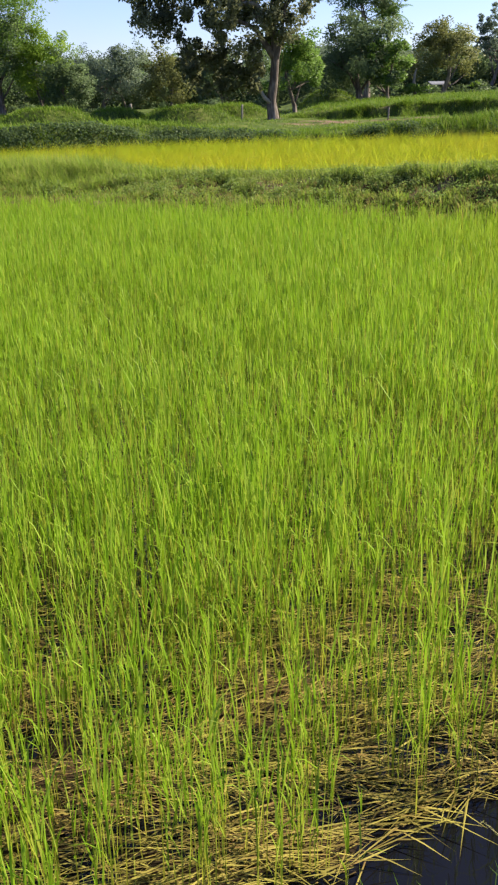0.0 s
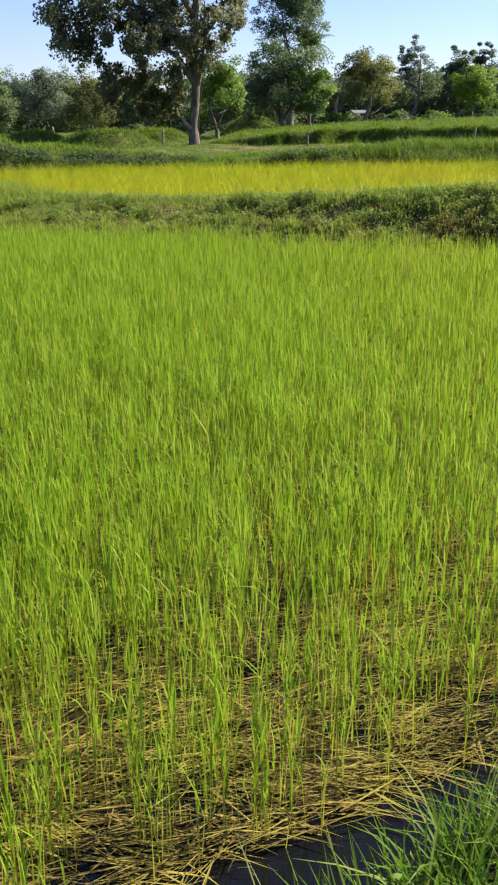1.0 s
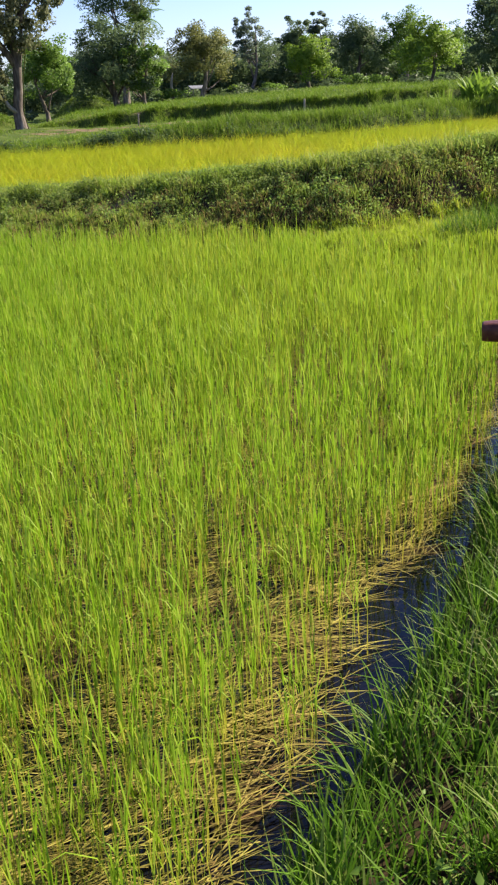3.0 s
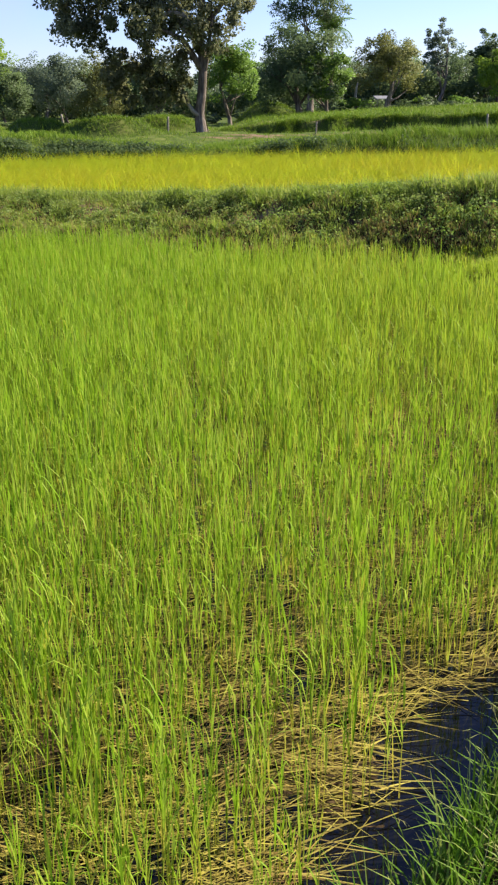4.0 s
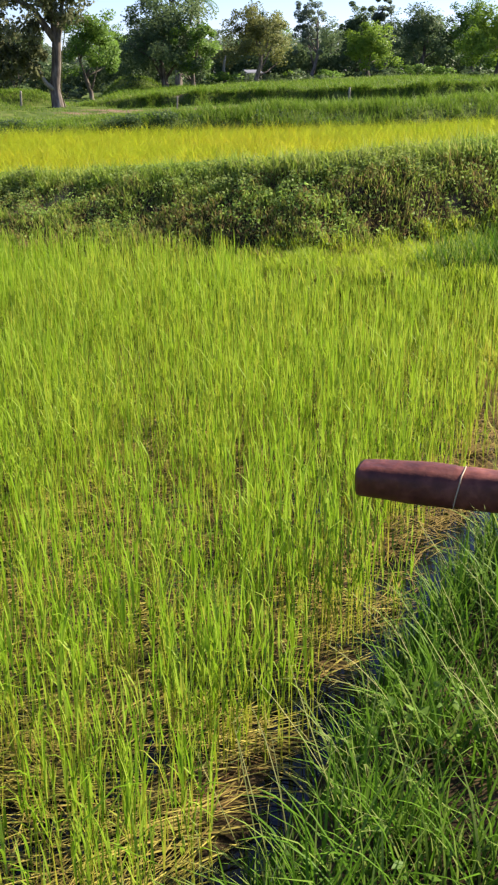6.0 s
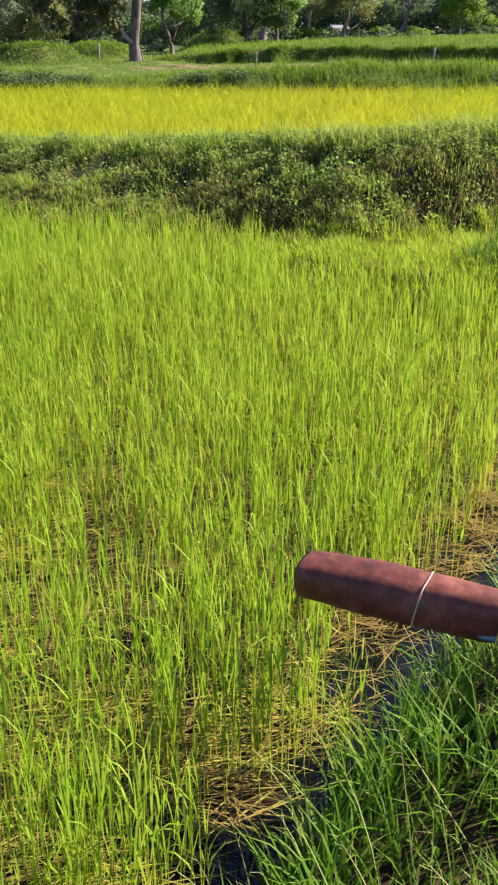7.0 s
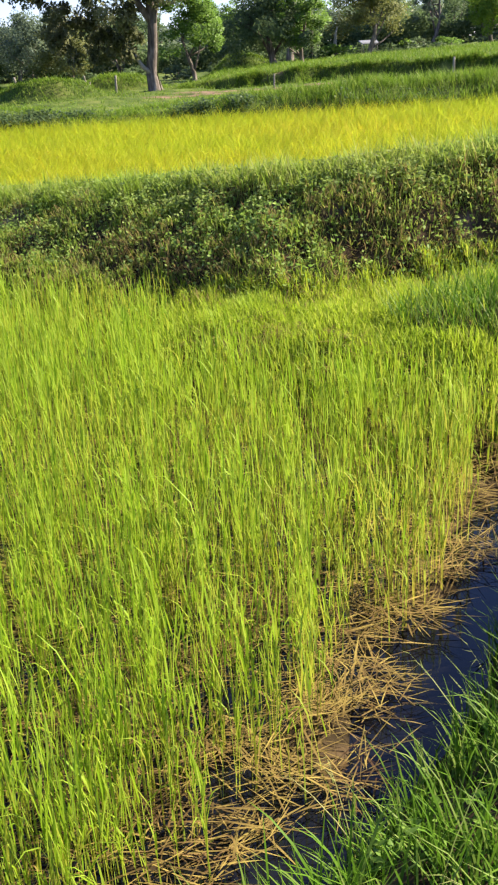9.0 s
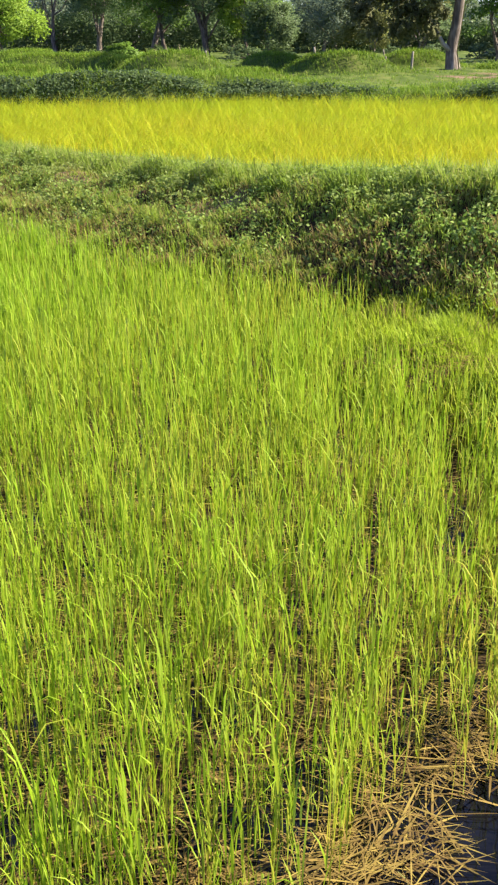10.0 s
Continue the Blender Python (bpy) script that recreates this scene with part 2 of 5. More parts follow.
def strips(P, L, W, az, el, bend, segs, wide=(0.7, 1.0, 0.35), power=1.4, turn=None):
    """Curved tapering blades: base, length, width, azimuth, first elevation, total downward bend. Returns verts, quads, tris, u."""
    n = len(P)
    ca, sa = np.cos(az), np.sin(az)
    side = np.stack([-sa, ca, np.zeros(n)], 1)
    if turn is not None:
        side = side * np.cos(turn)[:, None] + np.stack([np.zeros(n), np.zeros(n), np.ones(n)], 1) * np.sin(turn)[:, None]
    pos, pts, us = P.copy(), [], []
    for i in range(segs + 1):
        f = i / segs
        w = W * np.interp(f, (0, wide[1] * 0.5, 1), (wide[0], 1.0, wide[2])) * 0.5
        if i < segs:
            pts += [pos - side * w[:, None], pos + side * w[:, None]]
            us += [f, f]
            e = el - bend * ((i + 0.5) / segs) ** power
            pos = pos + np.stack([ca * np.cos(e), sa * np.cos(e), np.sin(e)], 1) * (L / segs)[:, None]
        else:
            pts.append(pos)
            us.append(1.0)
    k = 2 * segs + 1
    verts = np.stack(pts, 1).reshape(-1, 3)
    base = (np.arange(n) * k)[:, None, None]
    q = np.array([[2 * i, 2 * i + 1, 2 * i + 3, 2 * i + 2] for i in range(segs - 1)], int).reshape(1, -1, 4)
    t = np.array([[[2 * segs - 2, 2 * segs - 1, 2 * segs]]])
    return verts, (base + q).reshape(-1, 4), (base + t).reshape(-1, 3), np.tile(us, n)


def stuff(name, made, mat, label, category):
    return tagged(new(name, mesh_of(name, made[0], made[1], made[2], mat, made[3])), label, category, kind="stuff")


def joined(parts):
    v, q, t, u, off = [], [], [], [], 0
    for a, b, c, d in parts:
        v.append(a), q.append(b + off), t.append(c + off), u.append(d)
        off += len(a)
    return np.concatenate(v), np.concatenate(q), np.concatenate(t), np.concatenate(u)


def part(name, bm, material, parent, label=""):
    me = bpy.data.meshes.new(name)
    bm.to_mesh(me)
    bm.free()
    for f in me.polygons:
        f.use_smooth = True
    me.materials.append(material)
    ob = new(name, me)
    ob.parent = parent
    return tagged(ob, label) if label else ob


def tube(bm, pts, radii, sides=8, cap=True):
    rings = []
    for i, (p, r) in enumerate(zip(pts, radii)):
        p = Vector(p)
        d = (Vector(pts[min(i + 1, len(pts) - 1)]) - Vector(pts[max(i - 1, 0)])).normalized()
        a = d.orthogonal().normalized() if i == 0 else (prev - d * prev.dot(d)).normalized()
        prev = a
        b = d.cross(a)
        rings.append([bm.verts.new(p + (a * math.cos(2 * math.pi * s / sides) + b * math.sin(2 * math.pi * s / sides)) * r) for s in range(sides)])
    for r0, r1 in zip(rings, rings[1:]):
        for s in range(sides):
            bm.faces.new((r0[s], r0[(s + 1) % sides], r1[(s + 1) % sides], r1[s]))
    if cap:
        bm.faces.new(rings[-1])
        bm.faces.new(rings[0][::-1])
    return rings


def leaves_at(C, size, spread_up=0.5, r=None):
    """Loose leaves as bent lozenges at the points C."""
    r = r or rng
    n = len(C)
    a, b = r.normal(0, 1, (n, 3)), r.normal(0, 1, (n, 3))
    a[:, 2] *= spread_up
    a /= np.linalg.norm(a, axis=1)[:, None]
    b = np.cross(a, b)
    b /= np.linalg.norm(b, axis=1)[:, None]
    nrm = np.cross(a, b)
    s = np.asarray(size)[:, None] if np.ndim(size) else size * r.uniform(0.6, 1.4, n)[:, None]
    V = np.stack([C - a * s * 0.5, C + b * s * 0.28 + nrm * s * 0.08, C + a * s * 0.5, C - b * s * 0.28 + nrm * s * 0.08], 1).reshape(-1, 3)
    i = (4 * np.arange(n))[:, None]
    return V, np.zeros((0, 4), int), np.concatenate([i + [[0, 1, 2]], i + [[0, 2, 3]]]), np.tile([0, 0.5, 1, 0.5], n)


def foliage(name, C, heart, size, mat, r, spread_up=0.6):
    """A crown of leaves that face outwards from the heart of their clump, so that clumps shade as rounded masses."""
    made = leaves_at(C, size, spread_up, r)
    V = made[0].reshape(-1, 4, 3)
    out = C - heart
    out /= np.linalg.norm(out, axis=1)[:, None] + 1e-6
    nrm = np.cross(V[:, 1] - V[:, 0], V[:, 2] - V[:, 0])
    nrm /= np.linalg.norm(nrm, axis=1)[:, None] + 1e-9
    turn = (nrm * out).sum(1) < 0
    V[turn] = V[turn][:, [0, 3, 2, 1]]
    nrm[turn] *= -1
    soft = 0.8 * out + 0.5 * nrm
    soft /= np.linalg.norm(soft, axis=1)[:, None]
    me = mesh_of(name, V.reshape(-1, 3), made[1], made[2], mat, made[3])
    me.normals_split_custom_set_from_vertices(np.repeat(soft, 4, 0).tolist())
    return me


# ---- the lie of the land ----
# Foot of the near bund (the water's edge), from the walk's start to its end and past it.
EDGE = np.array([(-6.0, -2.6), (-2.0, 0.0), (0.3, 1.40), (1.42, 2.28), (2.2, 3.28), (2.68, 4.08), (3.2, 4.85), (3.85, 5.62), (4.25, 6.2), (4.5, 6.8), (4.7, 7.35), (4.72, 7.8), (4.5, 8.2), (4.2, 8.5), (4.02, 8.8), (3.95, 9.2)])
FOOT_X, FOOT_Y = (-30, -8, -3, 0.2, 1.6, 2.7, 3.3, 3.6, 4.0, 4.5, 5.2, 7, 30), (22, 14.0, 12.3, 11.1, 10.4, 9.95, 9.7, 9.5, 9.25, 9.5, 9.7, 10.0, 12)
TOP_X, TOP_Y, TOP_Z = (-30, -8, -3, 0.1, 1.8, 3.0, 3.9, 4.6, 6, 9, 30), (24.5, 16.4, 14.6, 13.1, 11.75, 10.95, 10.45, 10.25, 10.5, 11.4, 15), (0.42, 0.42, 0.42, 0.45, 0.58, 0.69, 0.78, 0.84, 0.93, 0.97, 1.0)
FAR_X, FAR_Y = (-60, -14, -6, -3, 0, 6, 9, 13, 20, 60), (20, 22.0, 23.8, 25.2, 25.8, 26.0, 26.4, 28.5, 31, 40)


def past_edge(x, y):
    """Distance from the water's edge, positive on the bund."""
    best, sign = np.full(x.shape, 1e9), np.ones(x.shape)
    for (ax, ay), (bx, by) in zip(EDGE, EDGE[1:]):
        dx, dy = bx - ax, by - ay
        k = np.clip(((x - ax) * dx + (y - ay) * dy) / (dx * dx + dy * dy), 0, 1)
        d = np.hypot(x - ax - k * dx, y - ay - k * dy)
        s = np.where(dx * (y - ay) - dy * (x - ax) < 0, 1.0, -1.0)
        near = d < best
        best, sign = np.where(near, d, best), np.where(near, s, sign)
    return best * sign - 0.1


# Open water between the bund's foot and the straw: width by y.
# Widened near y 3.2: dark water stands in for the bund's shade on straw.
GAP_Y = (0.9, 1.6, 1.8, 2.2, 3.2, 3.4, 3.7, 4.8, 5.3, 5.66, 5.85, 6.07, 6.25, 6.4, 6.65, 7.2, 7.6)
GAP = (0.33, 0.33, 0.27, 0.07, 0.14, 0.24, 0.08, 0.05, 0.22, 0.20, 0.11, 0.16, 0.25, 0.22, 0.15, 0.12, 0.0)


MOUNDS = [(-7.8, 35, 1.7, 1.1, 0.55), (-10.3, 36.7, 1.0, 0.8, 0.42), (-13, 40, 1.3, 1.0, 0.5), (-15.4, 39.7, 1.4, 1.0, 0.45), (-6.3, 41.5, 1.3, 1.0, 0.45), (-3.4, 38.9, 1.8, 1.0, 0.5), (-1.6, 45, 1.5, 1.0, 0.45),
          (-17.5, 43, 2, 1.2, 0.5), (-22, 45, 2.5, 1.4, 0.45), (3.2, 57.5, 1.4, 1.0, 0.5), (-26, 38, 3, 1.5, 0.3), (-11.5, 31, 2.2, 0.8, 0.3), (-4.9, 33.5, 1.2, 0.7, 0.2)]
BARE = [(0.14, 12.85, 0.34, 0.8), (-1.3, 13.5, 0.25, 0.7), (1.83, 11.35, 0.22, 0.9), (2.3, 11.0, 0.10, 0.6), (3.89, 10.15, 0.06, 0.9), (4.26, 9.98, 0.05, 0.8), (3.8, 8.66, 0.10, 0.7), (3.45, 9.5, 0.06, 0.5), (5.1, 10.0, 0.05, 0.7), (2.75, 10.25, 0.05, 0.5), (0.9, 11.2, 0.1, 0.5),
        (-3.2, 13.0, 0.45, 0.7), (1.8, 36.8, 0.7, 1.0), (2.4, 38.6, 0.5, 0.9), (5.9, 38.8, 0.8, 1.0), (2.6, 44.5, 0.5, 0.8), (5.0, 42.4, 0.4, 0.7), (-2.4, 12.6, 0.3, 0.7)]


def terrace_edge(x):
    return np.interp(x, (0, 3, 5, 7, 9, 12, 20), (44, 42, 42, 41.5, 39, 37, 37)) + 1.0 * fbm(x, 0 * x, 4.0, 17, 3)


def terrace(x, y):
    """The raised ground behind the second bank: metres above the meadow."""
    d = y - terrace_edge(x)
    high = np.interp(x, (0.8, 2.5, 5, 10, 15, 30), (0, 0.40, 0.52, 0.68, 0.86, 0.92))
    return high * (0.85 * smooth(0, 0.35, d) + 0.15 * smooth(0.3, 3, d))


def shelf(x, y):
    """The low grassy shelf where the two bunds meet, from 0 in the paddy to 1 on it."""
    return smooth(8.85, 9.45, 0.55 * x + 0.83 * y) * smooth(2.95, 3.6, x) * smooth(10.6, 10.2, y)


def mound(x, y):
    """The rank grass mound at the end of the near bund."""
    return np.exp(-((((x - 5.15) / 0.62) ** 2 + ((y - 8.75) / 0.5) ** 2) ** 1.6))


def land(x, y):
    x, y = np.asarray(x, float), np.asarray(y, float)
    s = past_edge(x, y)
    gap = np.interp(y, GAP_Y, GAP)
    mud = -0.006 + 0.03 * fbm(x, y, 0.7, 1) + 0.012 * fbm(x, y, 0.16, 2, 2) - 0.10 * smooth(8.1, 7.5, y) * smooth(gap + 0.02, gap - 0.05, -s + 0.03 * fbm(x, y, 0.5, 8, 2))
    # The 0.46 rise past s 0.5 is unseen, added to shade the bund grass.
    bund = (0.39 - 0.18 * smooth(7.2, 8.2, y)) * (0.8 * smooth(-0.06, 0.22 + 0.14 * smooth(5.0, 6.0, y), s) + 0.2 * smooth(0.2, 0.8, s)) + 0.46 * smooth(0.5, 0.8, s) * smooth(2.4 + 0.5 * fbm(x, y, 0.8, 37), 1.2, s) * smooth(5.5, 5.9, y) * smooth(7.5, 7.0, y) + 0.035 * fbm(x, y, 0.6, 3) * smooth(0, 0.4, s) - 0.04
    z = np.where(s > -0.03, np.maximum(bund, mud), mud)
    z = np.maximum(z, 0.24 * shelf(x, y) + 0.02 * fbm(x, y, 0.5, 30) - 0.05 * (shelf(x, y) < 0.05)) + 0.10 * mound(x, y)
    yf, yt, zt = np.interp(x, FOOT_X, FOOT_Y), np.interp(x, TOP_X, TOP_Y), np.interp(x, TOP_X, TOP_Z)
    f = (y - yf) / (yt - yf)
    bank = (zt * (0.22 * smooth(-0.12, 0.08, f) + 0.78 * np.clip(f, 0, 1) ** 0.8) + 0.06 * fbm(x, y, 0.8, 4) + 0.035 * fbm(x, y, 0.25, 5, 2)) * smooth(-0.1, 0.05, f)
    z = np.maximum(z, np.where(f > -0.1, bank - 0.02, -9))
    field = 0.08 + (zt - 0.08) * smooth(0.9, 0.0, y - yt - 0.25)
    z = np.where(y > yt + 0.1, np.minimum(field, zt + 0.02), z)
    yb = np.interp(x, FAR_X, FAR_Y)
    wob = y + 0.6 * fbm(x, y, 6, 10, 3)
    rise = np.interp(x, (-7, -3, -0.5, 4, 7), (0.46, 0.34, 0.16, 0.16, 0.34)) * np.exp(-(((wob - yb - 1.2) / 0.85) ** 4)) + terrace(x, y) 
    wild = 0.40 + rise + 0.07 * fbm(x, y, 6, 6) + 0.05 * fbm(x, y, 1.6, 7)
    for mx, my, rx, ry, h in MOUNDS:
        wild = wild + 1.25 * h * np.exp(-(((x - mx) / rx) ** 2 + ((y - my) / ry) ** 2) ** 2.2)
    k = smooth(0.0, 0.25, y - yb)
    z = np.where(y > yb, z * (1 - k) + wild * k, z)
    z = np.where(y > 60, z + 0.6 * smooth(60, 110, y), z)
    return np.where(x > 9, np.maximum(z, 0), z)


def on(x, y, sink=0.05):
    return (x, y, float(land(np.array([x]), np.array([y]))[0]) - sink)


def bare(x, y):
    out = np.zeros_like(np.asarray(x, float))
    for bx, by, r, a in BARE:
        d = np.hypot((x - bx) * (0.55 if by < 20 else 0.4), y - by) + 0.35 * r * fbm(x, y, r * 1.2, 9, 3)
        out = np.maximum(out, a * smooth(1.15, 0.5, d / r))
    return out


def steps(*runs):
    out = []
    for a, b, d in runs:
        out.append(np.arange(a, b - 1e-6, d))
    return np.concatenate(out + [[runs[-1][1]]])


def sheet(gx, gy, zfun):
    X, Y = np.meshgrid(gx, gy)
    V = np.stack([X.ravel(), Y.ravel(), zfun(X, Y).ravel()], 1)
    w, h = len(gx), len(gy)
    i = (np.arange(h - 1)[:, None] * w + np.arange(w - 1)[None]).ravel()
    return V, np.stack([i, i + 1, i + w + 1, i + w], 1)


gx = steps((-900, -100, 80), (-100, -30, 5), (-30, -6, 0.4), (-6, 6.5, 0.1), (6.5, 20, 0.3), (20, 30, 0.6), (30, 100, 5), (100, 900, 80))
gy = steps((-300, -20, 40), (-20, 0.8, 0.8), (0.8, 13.8, 0.095), (13.8, 22, 0.3), (22, 36, 0.2), (36, 45, 0.12), (45, 52, 0.22), (52, 120, 2), (120, 1500, 120))
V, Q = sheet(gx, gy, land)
earth, n, l, p = shader("earth")
where = n.new("ShaderNodeTexCoord")
d, b, c = (noise_of(n, l, s, 8, where.outputs["Object"]) for s in (1.3, 9.0, 60.0))
soil = ramp_of(n, [(0.3, (0.016, 0.011, 0.006)), (0.5, (0.038, 0.026, 0.013)), (0.7, (0.085, 0.056, 0.028))])
l.new(b.outputs["Fac"], soil.inputs["Fac"])
turf = ramp_of(n, [(0.32, (0.04, 0.06, 0.014)), (0.5, (0.065, 0.10, 0.018)), (0.68, (0.125, 0.145, 0.036))])
l.new(d.outputs["Fac"], turf.inputs["Fac"])
red = ramp_of(n, [(0.3, (0.085, 0.052, 0.034)), (0.7, (0.25, 0.17, 0.115))])
l.new(b.outputs["Fac"], red.inputs["Fac"])
cover, exposed = n.new("ShaderNodeAttribute"), n.new("ShaderNodeAttribute")
cover.attribute_name, exposed.attribute_name = "turf", "exposed"
m1, m2 = n.new("ShaderNodeMixRGB"), n.new("ShaderNodeMixRGB")
l.new(cover.outputs["Fac"], m1.inputs["Fac"]), l.new(soil.outputs["Color"], m1.inputs["Color1"]), l.new(turf.outputs["Color"], m1.inputs["Color2"])
l.new(exposed.outputs["Fac"], m2.inputs["Fac"]), l.new(m1.outputs["Color"], m2.inputs["Color1"]), l.new(red.outputs["Color"], m2.inputs["Color2"])
l.new(m2.outputs["Color"], p.inputs["Base Color"])
p.inputs["Roughness"].default_value, p.inputs["Specular IOR Level"].default_value = 0.95, 0.08
bp = n.new("ShaderNodeBump")
bp.inputs["Strength"].default_value, bp.inputs["Distance"].default_value = 0.35, 0.012
l.new(c.outputs["Fac"], bp.inputs["Height"]), l.new(bp.outputs["Normal"], p.inputs["Normal"])
gme = mesh_of("ground", V, Q, np.zeros((0, 3), int), earth)
steep = smooth(0.75, 1.3, (land(V[:, 0], V[:, 1] + 0.1) - land(V[:, 0], V[:, 1] - 0.1)) * 5)
gme.attributes.new("turf", "FLOAT", "POINT").data.foreach_set("value", np.maximum(0.9 * smooth(-0.3, 0.0, V[:, 1] - np.interp(V[:, 0], FAR_X, FAR_Y)) * (1 - 0.15 * steep), 0.9 * smooth(0.5, 0.9, past_edge(V[:, 0], V[:, 1])) * (V[:, 1] < 9)).astype(np.float32))
gme.attributes.new("exposed", "FLOAT", "POINT").data.foreach_set("value", bare(V[:, 0], V[:, 1]).astype(np.float32))
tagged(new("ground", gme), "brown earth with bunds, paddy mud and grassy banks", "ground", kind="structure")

# Standing water in the near paddy, up to the feet of the bunds.
wx, wy = steps((-30, -6, 2), (-6, 6.4, 0.4)), steps((-4, 22, 0.4))
V, Q = sheet(wx, wy, lambda x, y: np.zeros_like(x))
inside = (past_edge(V[:, 0], V[:, 1]) < 0.6) & (V[:, 1] < np.interp(V[:, 0], FOOT_X, FOOT_Y) + 0.4)
Q = Q[inside[Q].all(1)]
WATER, n, l, p = shader("still_muddy_water")
p.inputs["Base Color"].default_value, p.inputs["Roughness"].default_value, p.inputs["IOR"].default_value = (0.005, 0.005, 0.006, 1), 0.04, 1.33
tc = n.new("ShaderNodeTexCoord")
rip = noise_of(n, l, 7.0, 3, tc.outputs["Object"])
bp = n.new("ShaderNodeBump")
bp.inputs["Strength"].default_value, bp.inputs["Distance"].default_value = 0.15, 0.01
l.new(rip.outputs["Fac"], bp.inputs["Height"]), l.new(bp.outputs["Normal"], p.inputs["Normal"])
tagged(new("water", mesh_of("water", V, Q, np.zeros((0, 3), int), WATER)), "dark still water standing among the rice", "water", kind="structure")


# ---- young rice in the near paddy ----
def scatter(count, x0, x1, y0, y1):
    return rng.uniform(x0, x1, count), rng.uniform(y0, y1, count)


# Thin places where the straw of the last crop shows: x, y, radius, how thin.
THIN = [(0.28, 1.95, 0.55, 0.75), (0.0, 1.7, 0.45, 0.6), (0.75, 2.25, 0.5, 0.8), (1.35, 2.55, 0.5, 0.8), (1.9, 3.4, 0.45, 0.75), (2.35, 4.2, 0.35, 0.7), (2.6, 5.8, 0.45, 0.75), (2.7, 6.2, 0.35, 0.6),
        (2.3, 4.9, 0.4, 0.5), (3.3, 7.0, 0.3, 0.4), (4.05, 5.95, 0.25, 0.9), (4.25, 6.4, 0.2, 0.8), (2.98, 6.7, 0.3, 0.4), (3.8, 5.85, 0.25, 0.7)]


def thin(x, y):
    out = np.zeros_like(x)
    for a, b, r, k in THIN:
        out = np.maximum(out, k * smooth(1.4, 0.5, np.hypot(x - a, y - b) / r))
    return out


def rice():
    """Tillers: a thin upright stem with leaves that leave it at different heights; some leaves fold over."""
    hx, hy = scatter(100500, -8, 5.2, -2, 14)
    s, foot = past_edge(hx, hy), np.interp(hx, FOOT_X, FOOT_Y)
    back = np.interp(hy, GAP_Y, GAP) + 0.05 + 0.02 * smooth(4.9, 5.7, hy) * smooth(8.2, 7.4, hy)
    keep = (s < -back - 0.10 * fbm(hx, hy, 0.5, 11)) & (hy < foot - 0.02) & (shelf(hx, hy) < 0.6)
    dens = (0.82 + 0.3 * fbm(hx, hy, 1.3, 12) + 0.2 * fbm(hx, hy, 0.3, 18)) * (1 - 0.5 * thin(hx, hy)) * (0.85 + 0.15 * smooth(0.3, 2.2, -s))
    dens *= 1 - 0.8 * bare(hx, hy)
    keep &= rng.random(len(hx)) < dens * np.where((hx > -2.4 - 0.36 * hy) & (hy > 0.6), 1.0, 0.25)
    hx, hy = hx[keep], hy[keep]
    per = 3
    n = len(hx) * per
    tall = np.repeat(np.clip(0.415 + 0.05 * fbm(hx, hy, 2.2, 13) + 0.025 * fbm(hx, hy, 0.6, 19) + rng.normal(0, 0.03, len(hx)), 0.25, 0.6) * (1 - 0.65 * smooth(0.1, 0.8, shelf(hx, hy))), per) * rng.uniform(0.55, 1.1, n)
    x, y = np.repeat(hx, per) + rng.normal(0, 0.016, n), np.repeat(hy, per) + rng.normal(0, 0.016, n)
    P = np.stack([x, y, np.maximum(land(x, y), -0.05) - 0.01], 1)
    az, el = rng.uniform(0, 2 * np.pi, n), np.pi / 2 - np.abs(rng.normal(0, 0.06, n))
    way = np.stack([np.cos(az) * np.cos(el), np.sin(az) * np.cos(el), np.sin(el)], 1)
    made = [strips(P, tall * 0.76, rng.uniform(0.0034, 0.0050, n), az, el, rng.uniform(0, 0.06, n), 1, (0.9, 1, 0.5))]
    leafy = np.repeat(0.4 * smooth(1.0, 3.0, -past_edge(hx, hy)), per)
    made[0][3][:] = np.stack([leafy, leafy, np.full(n, 0.5)], 1).ravel()
    dry = smooth(0.8, 2.6, x) * smooth(4.9, 6.4, y) * np.clip(0.75 + 0.5 * fbm(x, y, 1.5, 28), 0, 1)
    close = np.repeat(past_edge(hx, hy) > -2.2, per)
    for at, ln, lean in ((0.40, 0.22, 0.24), (0.54, 0.28, 0.13), (0.66, 0.29, 0.08), (0.76, 0.26, 0.03)):
        for pick, segs in ((close, 3), (~close, 2)):
            m = int(pick.sum())
            B = P[pick] + way[pick] * (tall[pick] * at * rng.uniform(0.85, 1.15, m))[:, None]
            fold = rng.random(m)
            bend = np.where(fold > 0.82, rng.uniform(0.9, 2.3, m), rng.uniform(0.0, 0.4, m))
            ln2 = np.where(fold > 0.97, 1.9, 1.0) * ln
            a = strips(B, tall[pick] * ln2 * rng.uniform(0.6, 1.3, m), rng.uniform(0.0030, 0.0056, m), rng.uniform(0, 2 * np.pi, m), np.pi / 2 - np.abs(rng.normal(lean, 0.07, m)), bend, segs, (0.55, 0.8, 0.25), 1.4)
            tone = 1 - np.maximum(0.95 * dry[pick] * rng.random(m), 0.75 * (rng.random(m) > 0.93))
            made.append((a[0], a[1], a[2], (at + (1 - at) * a[3]) * np.repeat(tone, 2 * segs + 1)))
    return joined(made)


stuff("young_rice", rice(), RICE, "bright green young rice standing in the flooded paddy", "rice")


